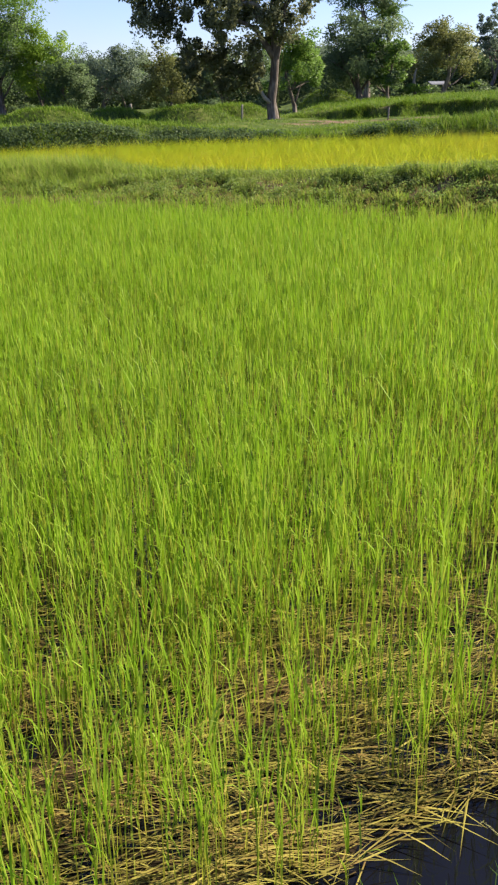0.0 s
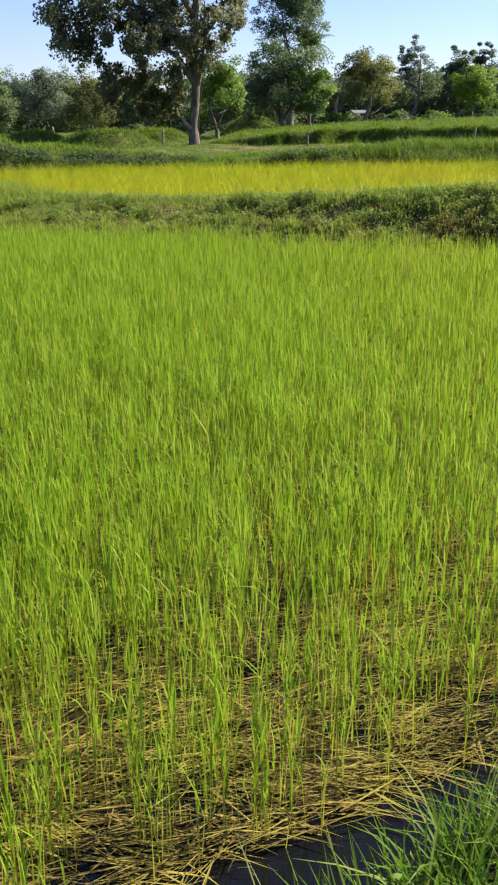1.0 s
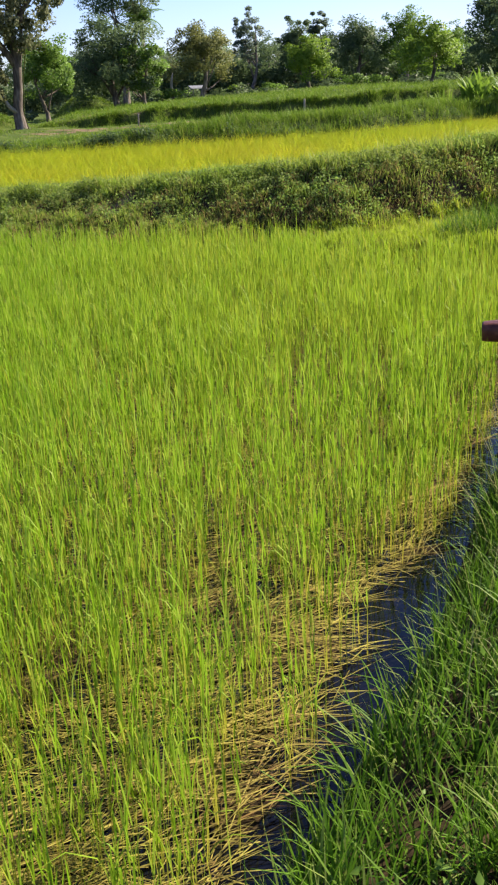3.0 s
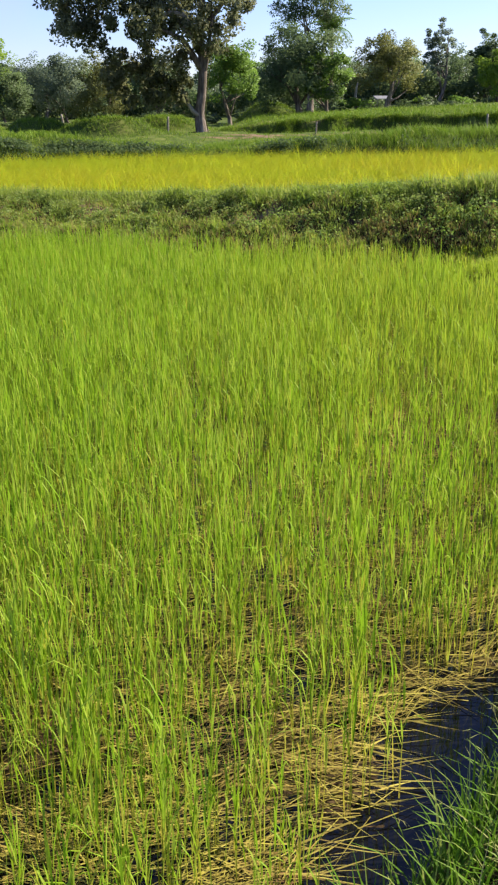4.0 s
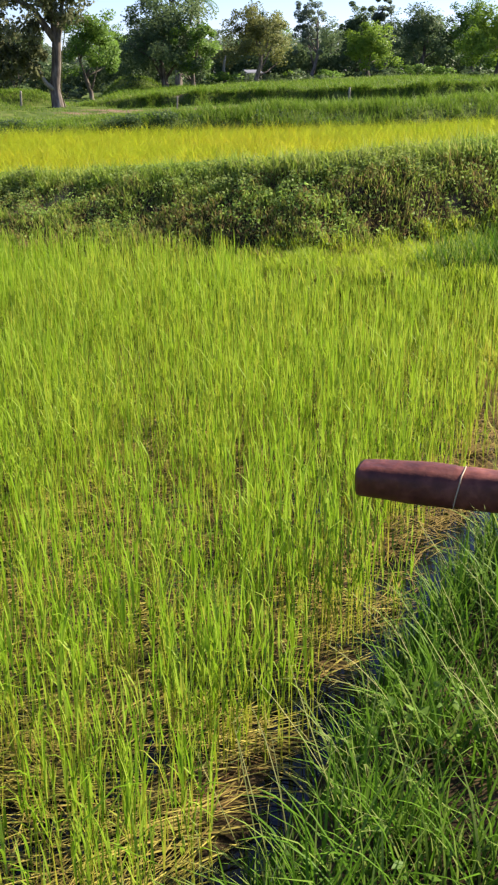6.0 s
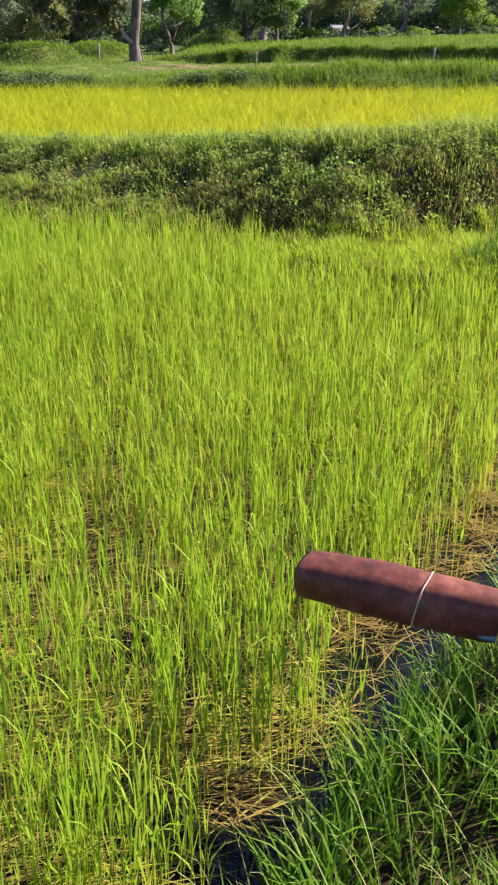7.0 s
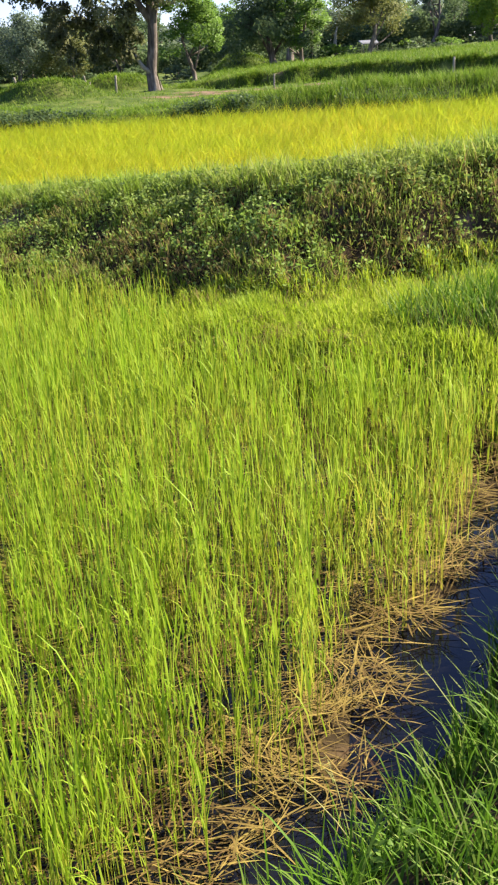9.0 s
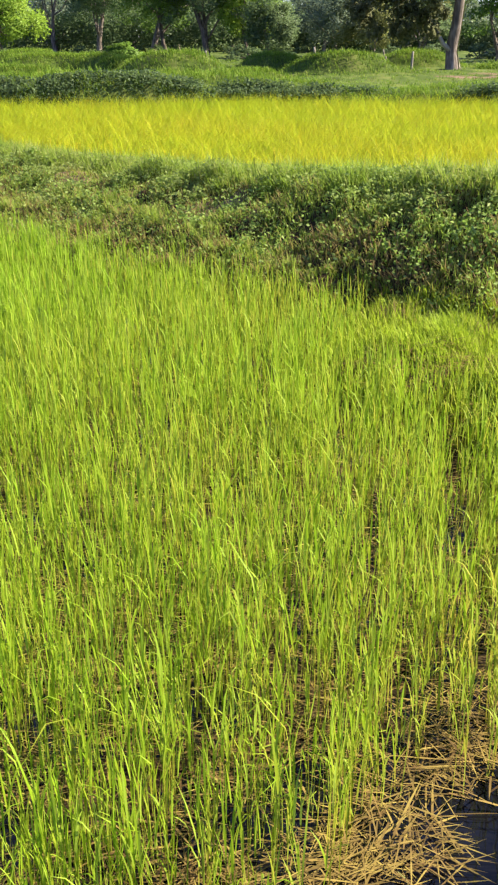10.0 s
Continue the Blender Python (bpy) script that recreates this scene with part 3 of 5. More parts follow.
def straw(matted):
    """Flattened stems, lying in combed swathes or matted heaps, with holes where dark mud and water show."""
    x, y = scatter(360000, -2.8, 5.0, 0.9, 9.0)
    s, foot = past_edge(x, y), np.interp(x, FOOT_X, FOOT_Y)
    rim = np.interp(y, GAP_Y, GAP)
    want = np.clip(thin(x, y) * 1.0 + 0.6 * smooth(4.5, 0.5, -s) + 0.15 * smooth(0.6, 0.3, -s) + 0.04, 0, 1) * smooth(0.0, 0.06, -s - rim + (0.08 if matted else -0.02) + 0.05 * fbm(x, y, 0.4, 14))
    want *= 1 - 0.9 * smooth(1.0, 0.5, np.hypot((x - 1.92) / 0.16, (y - 3.4) / 0.05))
    heap = smooth(4.7, 5.4, y) * smooth(1.5, 0.6, -s)
    keep = (s < 0) & (y < foot) & (x > -2.0 - 0.38 * y) & (rng.random(len(x)) < want * ((0.68 if matted else 0.6) + 0.9 * fbm(x, y, 0.3, 15))) & ((rng.random(len(x)) < heap) == matted)
    x, y = x[keep], y[keep]
    n = len(x)
    lie = 0.2 + (1.6 if matted else 0.6) * fbm(x, y, 0.3 if matted else 0.7, 16) + rng.normal(0, 0.65 if matted else 0.5, n)
    hump = 0.03 * np.clip(0.3 + fbm(x, y, 0.25, 31), 0, 1) if matted else 0.0
    P = np.stack([x, y, np.maximum(land(x, y), 0.0) + rng.uniform(0.004, 0.04, n) + hump], 1)
    broad = rng.random(n) < 0.16
    wet = 0.3 * np.clip(0.6 + 0.7 * fbm(x, y, 0.4, 29), 0, 1)
    made = strips(P, rng.uniform(0.05, 0.14 if matted else 0.22, n) * np.where(broad, 1.3, 1.0), rng.uniform(0.0019, 0.0036, n) * np.where(broad, 1.7, 1.0), lie + np.pi * (rng.random(n) > 0.5), rng.normal(0.02, 0.14 if matted else 0.06, n), rng.uniform(-0.1, 0.25, n), 2, (0.9, 1, 0.6), 1.0)
    return made[0], made[1], made[2], made[3] * np.repeat(1 - (0.7 if matted else 0.95 * np.clip(1.3 * wet, 0, 1)) * rng.random(n) ** 0.6, 5)


stuff("straw_litter", straw(False), STRAW, "flattened yellowish straw of the last crop lying on mud and water", "straw")
stuff("straw_mat", straw(True), MAT, "matted reddish-brown straw heaped along the open water", "straw")


# ---- grass on the near bund ----
def near_grass(corner):
    x, y = scatter(430000, -0.4, 6.0, 0.3, 9.4)
    s = past_edge(x, y)
    keep = (s > 0.04 - 0.39 * smooth(7.5, 8.0, y) + 0.05 * fbm(x, y, 0.3, 35)) & (s < 0.95) & (rng.random(len(x)) < 0.55 + 0.55 * fbm(x, y, 0.3, 21))
    x, y, s = x[keep], y[keep], s[keep]
    low = (y > 7.6 + 0.3 * fbm(x, y, 0.8, 23)) & ((mound(x, y) < 0.35 + 0.2 * fbm(x, y, 0.4, 27)) | (rng.random(len(x)) < 0.4)) & (x < 5.6)
    pick = low if corner else ~low
    x, y, s = x[pick], y[pick], s[pick]
    if corner:
        ax, ay = scatter(60000, 2.9, 6.4, 8.0, 10.3)
        f = ay - np.interp(ax, FOOT_X, FOOT_Y)
        ok = (shelf(ax, ay) > 0.25) & (f < 0.2 + 0.12 * fbm(ax, ay, 0.7, 26)) & (mound(ax, ay) < 0.35) & (rng.random(len(ax)) < 0.95 * (1 - bare(ax, ay)))
        x, y = np.concatenate([x, ax[ok]]), np.concatenate([y, ay[ok]])
    n = len(x)
    P = np.stack([x, y, land(x, y) - 0.005], 1)
    if corner:
        tall = (0.085 + 0.03 * fbm(x, y, 0.5, 22)) * rng.uniform(0.5, 1.5, n)
        wide = rng.uniform(0.004, 0.007, n)
    else:
        tall = (0.125 + 0.05 * mound(x, y) + 0.06 * fbm(x, y, 0.45, 22)) * rng.uniform(0.5, 1.6, n)
        wide = rng.uniform(0.003, 0.0062, n)
    lean = np.abs(rng.normal(0, 0.25 if corner else 0.42, n))
    return strips(P, np.clip(tall, 0.035, 0.3), wide, rng.uniform(0, 2 * np.pi, n), np.pi / 2 - lean, rng.uniform(0.1, 1.3, n), 3, (0.7, 0.7, 0.3), 1.5)


def reeds():
    """Tufts of long loose blades that hang out over the water's edge."""
    tx, ty = scatter(2600, -0.6, 5.4, 0.2, 8.6)
    ts = past_edge(tx, ty)
    ok = (ts > 0.10 + 0.08 * smooth(4.8, 5.4, ty)) & (ts < 0.7) & (rng.random(len(tx)) < 0.30 + 0.2 * smooth(0.3, 0.1, ts))
    per = 7
    x, y = np.repeat(tx[ok], per) + rng.normal(0, 0.02, ok.sum() * per), np.repeat(ty[ok], per) + rng.normal(0, 0.02, ok.sum() * per)
    n = len(x)
    P = np.stack([x, y, land(x, y) - 0.005], 1)
    out = np.where(rng.random(n) < 0.5, rng.normal(2.5, 0.7, n), rng.uniform(0, 6.28, n))
    return strips(P, rng.uniform(0.12, 0.27, n), rng.uniform(0.0035, 0.007, n), out, np.pi / 2 - np.abs(rng.normal(0.3, 0.3, n)), rng.uniform(0.2, 1.6, n), 5, (0.7, 0.6, 0.3), 1.6)


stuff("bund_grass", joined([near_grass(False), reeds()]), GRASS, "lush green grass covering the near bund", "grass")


def stalks():
    """Wiry dry stalks with a sparse seed head."""
    x, y = scatter(12000, -0.4, 5.4, 0.3, 7.4)
    s = past_edge(x, y)
    keep = (s > -0.02) & (s < 0.9) & (rng.random(len(x)) < (0.30 + 0.5 * fbm(x, y, 0.6, 25)) * (0.25 + 0.75 * smooth(2.6, 3.4, y) * smooth(5.4, 4.6, y)))
    x, y = x[keep], y[keep]
    n = len(x)
    P = np.stack([x, y, land(x, y) - 0.005], 1)
    L, az, el, bend = rng.uniform(0.14, 0.34, n), rng.normal(2.3, 1.3, n), np.pi / 2 - np.abs(rng.normal(0.35, 0.25, n)), rng.uniform(0.0, 0.8, n)
    made = strips(P, L, np.full(n, 0.0022), az, el, bend, 4, (0.9, 1, 0.5), 1.4)
    tip = made[0].reshape(n, 9, 3)
    heads = []
    for k in range(4):
        f = 0.15 + 0.25 * k
        at = tip[:, 6] * (1 - f) + tip[:, 8] * f
        heads.append(strips(at, rng.uniform(0.015, 0.035, n), np.full(n, 0.002), az + rng.normal(0, 1.0, n), rng.uniform(-0.2, 0.9, n), np.full(n, 0.3), 1, (0.8, 1, 0.5)))
    return joined([made] + heads)


DRY = blade_mat("dry_stalks", (0.22, 0.21, 0.06), (0.30, 0.29, 0.10), (0.40, 0.36, 0.17), (0.22, 0.29, 0.06), 0.6, 0.3, 0.6, 2.0)
stuff("dry_stalks", stalks(), DRY, "thin pale dry grass stalks with seed heads on the bund", "grass")


def herbs():
    x, y = scatter(60000, -0.2, 5.4, 0.4, 8.0)
    s = past_edge(x, y)
    keep = (s > 0.12) & (s < 0.95) & (rng.random(len(x)) < smooth(0.15, 0.6, fbm(x, y, 0.55, 24)))
    x, y = x[keep], y[keep]
    return leaves_at(np.stack([x, y, land(x, y) + rng.uniform(0.03, 0.12, len(x))], 1), 0.022)


stuff("bund_herbs", herbs(), LEAVES["weed"], "small-leaved herbs growing through the bund grass", "weeds")

TURF = blade_mat("sunlit_short_grass", (0.27, 0.25, 0.04), (0.28, 0.35, 0.022), (0.31, 0.42, 0.022), (0.42, 0.43, 0.07), 0.5, 0.5, 0.55, 0.9, (0.24, 0.36, 0.02))
stuff("corner_grass", near_grass(True), TURF, "short yellow-green grass on the low shelf where the bunds meet", "grass")

# ---- the far bund's cover ----
def bank_grass(top):
    x, y = scatter(640000, -5.5, 6.6, 8.6, 15.5)
    yf, yt = np.interp(x, FOOT_X, FOOT_Y), np.interp(x, TOP_X, TOP_Y)
    keep = (y > yf - 0.15) & (y < yt + 0.7) & (rng.random(len(x)) < (1 - 0.85 * bare(x, y)) * (0.85 + 0.25 * fbm(x, y, 0.7, 31)))
    f = (y - yf) / (yt - yf) + 0.12 * fbm(x, y, 0.5, 34)
    keep &= (f > 0.93) == top
    x, y = x[keep], y[keep]
    n = len(x)
    P = np.stack([x, y, land(x, y) - 0.01], 1)
    crest = smooth(0.4, 1.0, (y - np.interp(x, FOOT_X, FOOT_Y)) / (np.interp(x, TOP_X, TOP_Y) - np.interp(x, FOOT_X, FOOT_Y)))
    lush = smooth(-1.2, -3.2, x) * crest
    L = np.clip((0.06 + 0.08 * smooth(0.85, 1.05, crest) + 0.2 * lush + 0.04 * fbm(x, y, 0.6, 32)) * rng.uniform(0.5, 1.6, n), 0.035, 0.4)
    return strips(P, L, rng.uniform(0.004, 0.0085, n), rng.uniform(0, 6.28, n), np.pi / 2 - np.abs(rng.normal(0, 0.5, n)), rng.uniform(0.1, 1.2, n), 2, (0.8, 0.7, 0.3), 1.5)


stuff("bank_grass", bank_grass(False), BANK, "rough grass over the earth bank between the fields", "grass")
CREST = blade_mat("crest_grass", (0.12, 0.15, 0.03), (0.19, 0.27, 0.03), (0.27, 0.36, 0.05), (0.38, 0.37, 0.12), 0.5, 0.5, 0.55, 1.2, (0.19, 0.30, 0.03))
stuff("crest_grass", bank_grass(True), CREST, "light green long grass along the bank's crest", "grass")


def bank_leaves():
    x, y = scatter(600000, -5.5, 7.5, 8.8, 15.5)
    yf, yt = np.interp(x, FOOT_X, FOOT_Y), np.interp(x, TOP_X, TOP_Y)
    f = (y - yf) / (yt - yf)
    want = smooth(0.1, 0.8, f) * smooth(0.0, 0.5, fbm(x, y, 0.9, 33) + 0.45 * smooth(0.5, 1, f)) * (1 - 0.9 * bare(x, y)) + (0.10 + 0.10 * smooth(2.0, 4.0, x)) * (1 - bare(x, y))
    keep = (f > 0.05) & (f < 1.25) & (rng.random(len(x)) < want * 0.8)
    x, y = x[keep], y[keep]
    C = np.stack([x, y, land(x, y) + rng.uniform(0.02, 0.10, len(x))], 1)
    return leaves_at(C, 0.026)


stuff("bank_creepers", bank_leaves(), CREEPER, "small-leaved creepers and weeds along the bank", "weeds")


def thatch():
    """Short dead grass, thickest over the lower part of the bank."""
    x, y = scatter(340000, -5.5, 6.6, 8.6, 14.5)
    yf, yt = np.interp(x, FOOT_X, FOOT_Y), np.interp(x, TOP_X, TOP_Y)
    f = (y - yf) / (yt - yf)
    keep = (f > -0.08) & (f < 0.95) & (rng.random(len(x)) < np.clip(0.3 + 0.6 * smooth(0.6, 0.1, f) + 0.45 * smooth(2.2, 3.5, x), 0, 1) * smooth(-0.6, 0.25, fbm(x, y, 0.6, 36)))
    x, y = x[keep], y[keep]
    n = len(x)
    P = np.stack([x, y, land(x, y) + 0.005], 1)
    return strips(P, rng.uniform(0.04, 0.12, n), rng.uniform(0.004, 0.009, n), rng.uniform(0, 6.28, n), rng.uniform(0.2, 1.4, n), rng.uniform(0.1, 1.0, n), 2, (0.8, 0.8, 0.3), 1.3)


THATCH = blade_mat("dead_bank_grass", (0.13, 0.085, 0.04), (0.24, 0.17, 0.07), (0.33, 0.26, 0.10), (0.19, 0.22, 0.035), 0.7, 0.45, 0.7, 1.5, (0.24, 0.15, 0.07))
stuff("bank_thatch", thatch(), THATCH, "short brown dead grass low on the earth bank", "grass")


# ---- single leafy weeds on the bank ----
def weed(seed, label):
    r = np.random.default_rng(seed)
    top = tagged(new("weed"), label, "weed", "leafy weeds on the bank")
    bm = bmesh.new()
    tips = []
    for _ in range(5):
        a, l, h = r.uniform(0, 6.28), r.uniform(0.05, 0.14), r.uniform(0.12, 0.28)
        pts = [(0, 0, -0.03), (0.4 * l * math.cos(a), 0.4 * l * math.sin(a), h * 0.5), (l * math.cos(a), l * math.sin(a), h)]
        tube(bm, pts, [0.005, 0.004, 0.002], 5)
        tips += [np.array(pts[1]) + (np.array(pts[2]) - np.array(pts[1])) * f for f in (0.0, 0.35, 0.7, 1.0, 1.1)]
    part("stems", bm, LEAVES["weed"], top)
    C = np.repeat(np.array(tips), 3, 0) + r.normal(0, 0.03, (75, 3))
    made = leaves_at(C, 0.085, 0.5, r)
    ob = new("leaves", mesh_of("leaves", made[0], made[1], made[2], LEAVES["weed"], made[3], True))
    ob.parent = top
    return top


WEEDS = [weed(70 + i, lab) for i, lab in enumerate(["bright green broad-leaved weed on the bank", "bushy green weed with small pointed leaves", "low spreading weed with light green leaves"])]
r = np.random.default_rng(12)
for j in range(120):
    x = r.uniform(-5, 7)
    f = r.uniform(0.95, 1.1) if j % 2 else r.uniform(0.25, 0.95)
    yf, yt = np.interp(x, FOOT_X, FOOT_Y), np.interp(x, TOP_X, TOP_Y)
    k = r.uniform(0.18, 0.36)
    m = Matrix.Translation(on(x, yf + f * (yt - yf), 0.0)) @ pose(0, 0, 0, 0, 0, r.uniform(0, 360)) @ Matrix.Diagonal((k, k, k, 1))
    if j < 3:
        WEEDS[j].matrix_basis = m
    else:
        copy_thing(WEEDS[j % 3], m)


# ---- the ripening field beyond ----
def ripe():
    """Dense drooping leaves, combed over by the wind."""
    x, y = scatter(520000, -15, 16, 10.5, 29.5)
    yt, yb = np.interp(x, TOP_X, TOP_Y) + 0.55, np.interp(x, FAR_X, FAR_Y) + 0.1
    keep = (y > yt + 0.1 * fbm(x, y, 0.8, 41)) & (y < yb) & (x > 4 - 0.72 * y) & (x < 4 + 0.56 * y) & (rng.random(len(x)) < 0.5 + 0.5 * smooth(22, 14, y))
    x, y = x[keep], y[keep]
    n = len(x)
    P = np.stack([x, y, land(x, y)], 1)
    L = (0.54 + 0.045 * fbm(x, y, 1.6, 42)) * rng.uniform(0.85, 1.08, n)
    az = np.where(rng.random(n) < 0.65, rng.normal(0.2 + 0.8 * fbm(x, y, 3.0, 43), 0.6, n), rng.uniform(0, 6.28, n))
    made = strips(P, L, rng.uniform(0.0042, 0.0078, n), az, np.pi / 2 - np.abs(rng.normal(0, 0.2, n)), rng.uniform(0.9, 2.6, n), 2, (0.6, 0.8, 0.3), 1.8)
    green = smooth(5, 0.5, np.interp(x, FAR_X, FAR_Y) - y + fbm(x, y, 4, 44)) * rng.uniform(0.5, 1.0, n)
    return made[0], made[1], made[2], made[3] * np.repeat(1 - 0.8 * green, 5)


stuff("ripening_rice", ripe(), RIPE, "yellow ripening rice in the field behind the bank", "rice")


# ---- rough meadow and banks beyond the field ----
def meadow():
    """Tussocks, taller on the ridges and mounds."""
    x, y = rng.uniform(-34, 34, 74000), 20 + 38 * rng.random(74000) ** 1.45
    yb = np.interp(x, FAR_X, FAR_Y)
    keep = (y > yb + 0.1) & (x > 3 - 0.66 * y) & (x < 4 + 0.53 * y) & (rng.random(len(x)) < (0.55 + 0.4 * smooth(0.5, 0.75, land(x, y) + 0.15 * fbm(x, y, 2.2, 51))) * (1 - 0.6 * smooth(0.8, 1.3, (land(x, y + 0.1) - land(x, y - 0.1)) * 5)) * (1 - 0.95 * bare(x, y)))
    x, y = x[keep], y[keep]
    first = np.exp(-(((y - np.interp(x, FAR_X, FAR_Y) - 1.2) / 1.0) ** 4))
    up = smooth(0.5, 0.75, land(x, y) + 0.05 * fbm(x, y, 2.2, 51))
    size = np.clip(0.08 + 0.12 * up + 0.12 * first * smooth(1.5, 5, x) + 0.08 * fbm(x, y, 2.0, 52) * up + rng.normal(0, 0.02, len(x)), 0.035, 0.5)
    per = 5
    n = len(x) * per
    size = np.repeat(size, per)
    px, py = np.repeat(x, per) + rng.normal(0, 0.45, n) * size, np.repeat(y, per) + rng.normal(0, 0.35, n) * size
    P = np.stack([px, py, land(px, py) - 0.02], 1)
    tufts = strips(P, size * rng.uniform(0.6, 1.35, n), rng.uniform(0.010, 0.022, n), rng.uniform(0, 6.28, n), np.pi / 2 - np.abs(rng.normal(0, 0.4, n)), rng.uniform(0.2, 1.4, n), 2, (0.8, 0.7, 0.3), 1.4)
    x, y = rng.uniform(-15, 16, 90000), rng.uniform(0.04, 2.6, 90000)
    y = y + np.interp(x, FAR_X, FAR_Y)
    keep = rng.random(90000) < (0.6 + 0.45 * fbm(x, y, 1.4, 54)) * (1 - bare(x, y))
    x, y = x[keep], y[keep]
    n = len(x)
    P = np.stack([x, y, land(x, y) - 0.02], 1)
    L = np.clip((0.12 + 0.14 * smooth(1.5, 5, x) + 0.08 * fbm(x, y, 1.1, 55)) * rng.uniform(0.6, 1.3, n), 0.06, 0.55)
    bank = strips(P, L, rng.uniform(0.009, 0.016, n), rng.uniform(0, 6.28, n), np.pi / 2 - np.abs(rng.normal(0, 0.4, n)), rng.uniform(0.2, 1.3, n), 2, (0.8, 0.7, 0.3), 1.4)
    x = rng.uniform(0.8, 21, 42000)
    y = terrace_edge(x) + rng.normal(0.35, 0.3, 42000)
    keep = rng.random(42000) < 0.55 + 0.7 * fbm(x, y, 1.8, 56)
    x, y = x[keep], y[keep]
    n = len(x)
    P = np.stack([x, y, land(x, y) - 0.02], 1)
    L = np.clip((0.24 + 0.16 * fbm(x, y, 1.5, 57)) * rng.uniform(0.6, 1.3, n), 0.06, 0.5)
    lip = strips(P, L, rng.uniform(0.010, 0.02, n), rng.uniform(0, 6.28, n), np.pi / 2 - np.abs(rng.normal(0, 0.5, n)), rng.uniform(0.3, 1.6, n), 2, (0.8, 0.7, 0.3), 1.4)
    humps = []
    for mx, my, rx, ry, h in MOUNDS:
        m = int(2600 * rx)
        ox, oy = mx + rng.normal(0, 0.7, m) * rx, my + rng.normal(0, 0.7, m) * ry
        P = np.stack([ox, oy, land(ox, oy) - 0.02], 1)
        humps.append(strips(P, rng.uniform(0.08, 0.22, m), rng.uniform(0.012, 0.024, m), rng.uniform(0, 6.28, m), np.pi / 2 - np.abs(rng.normal(0, 0.45, m)), rng.uniform(0.3, 1.5, m), 2, (0.8, 0.7, 0.3), 1.4))
    return joined([tufts, bank, lip] + humps)


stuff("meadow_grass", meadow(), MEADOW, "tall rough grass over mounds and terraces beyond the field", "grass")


def far_bank_weeds():
    """Dark leafy weeds over the face of the bank at the field's far side, thickened on the left to stand in for its
    shade.
    """
    x = rng.uniform(-17, 13, 60000)
    d = rng.uniform(0.02, 0.65, 60000)
    y = np.interp(x, FAR_X, FAR_Y) + d
    keep = rng.random(60000) < np.clip(0.1 + 0.9 * fbm(x, y, 1.7, 58) + 0.75 * smooth(0.5, -2.5, x), 0, 1) * (1 - 0.6 * smooth(3, 6, x))
    x, y = x[keep], y[keep]
    return leaves_at(np.stack([x, y, land(x, y) + rng.uniform(0, 0.13, len(x))], 1), 0.06)


stuff("far_bank_weeds", far_bank_weeds(), LEAVES["dark"], "dark leafy weeds, thickened in place of shade, on the bank behind the ripening field", "weeds")


# ---- trees ----
def crown_points(r, count, clumps, rx, rz, z0, lumpy=0.35, low=-0.6):
    """Leaf places in loose clumps over an uneven crown that starts at z0."""
    c = r.normal(0, 1, (clumps, 3))
    c /= np.linalg.norm(c, axis=1)[:, None]
    c[:, 2] = np.where(c[:, 2] < low, -c[:, 2], c[:, 2])
    c *= (r.uniform(0.35, 1.0, clumps) ** 0.5)[:, None] * r.uniform(1 - lumpy, 1 + lumpy * 0.5, clumps)[:, None]
    c = c * [rx, rx, rz] + [0, 0, z0 + rz * 0.9]
    size = r.uniform(0.16, 0.34, clumps) * rx
    k = r.integers(0, clumps, count)
    p = r.normal(0, 1, (count, 3))
    p /= np.linalg.norm(p, axis=1)[:, None]
    p *= (r.random(count) ** 0.4)[:, None] * size[k][:, None] * [1, 1, 0.75]
    pts = c[k] + p
    return pts, c, 0.6 * c[k] + 0.4 * np.array([0, 0, z0 + rz * 0.8]) - [0, 0, 0.12 * rz]


def tree(name, seed, height, rx, z0, count, clumps, leaf, mat, girth, label, low=-0.6, lumpy=0.5, forks=6, at=(0, 0, 0)):
    r = np.random.default_rng(seed)
    top = tagged(new(name), label, "tree")
    rz = (height - z0) / 1.9
    C, clump, heart = crown_points(r, count, clumps, rx, rz, z0, lumpy, low)
    bm = bmesh.new()
    lean = r.normal(0, 0.05, 2)
    hub = [(lean[0] * height * f + 0.04 * height * (math.sin(5 * f + seed) - math.sin(seed)), lean[1] * height * f, height * 0.72 * f - 0.15) for f in (0, 0.04, 0.2, 0.45, 0.7, 1)]
    tube(bm, hub, [girth * k for k in (1.5, 1.05, 0.85, 0.65, 0.42, 0.12)], 9)
    for i in range(forks):
        c = Vector(clump[i % len(clump)])
        start = Vector(hub[2 + i % 3])
        mid = start.lerp(c, 0.5) + Vector((0, 0, -0.06 * height * r.uniform(0, 1)))
        tube(bm, [start, start.lerp(mid, 0.5), mid, mid.lerp(c, 0.6), c], [girth * k for k in (0.4, 0.33, 0.26, 0.16, 0.06)], 6)
    part("trunk", bm, BARK, top)
    crown = new("crown", foliage("crown", C, heart, leaf, mat, r))
    crown.parent = top
    top.matrix_basis = Matrix.Translation(at)
    return top


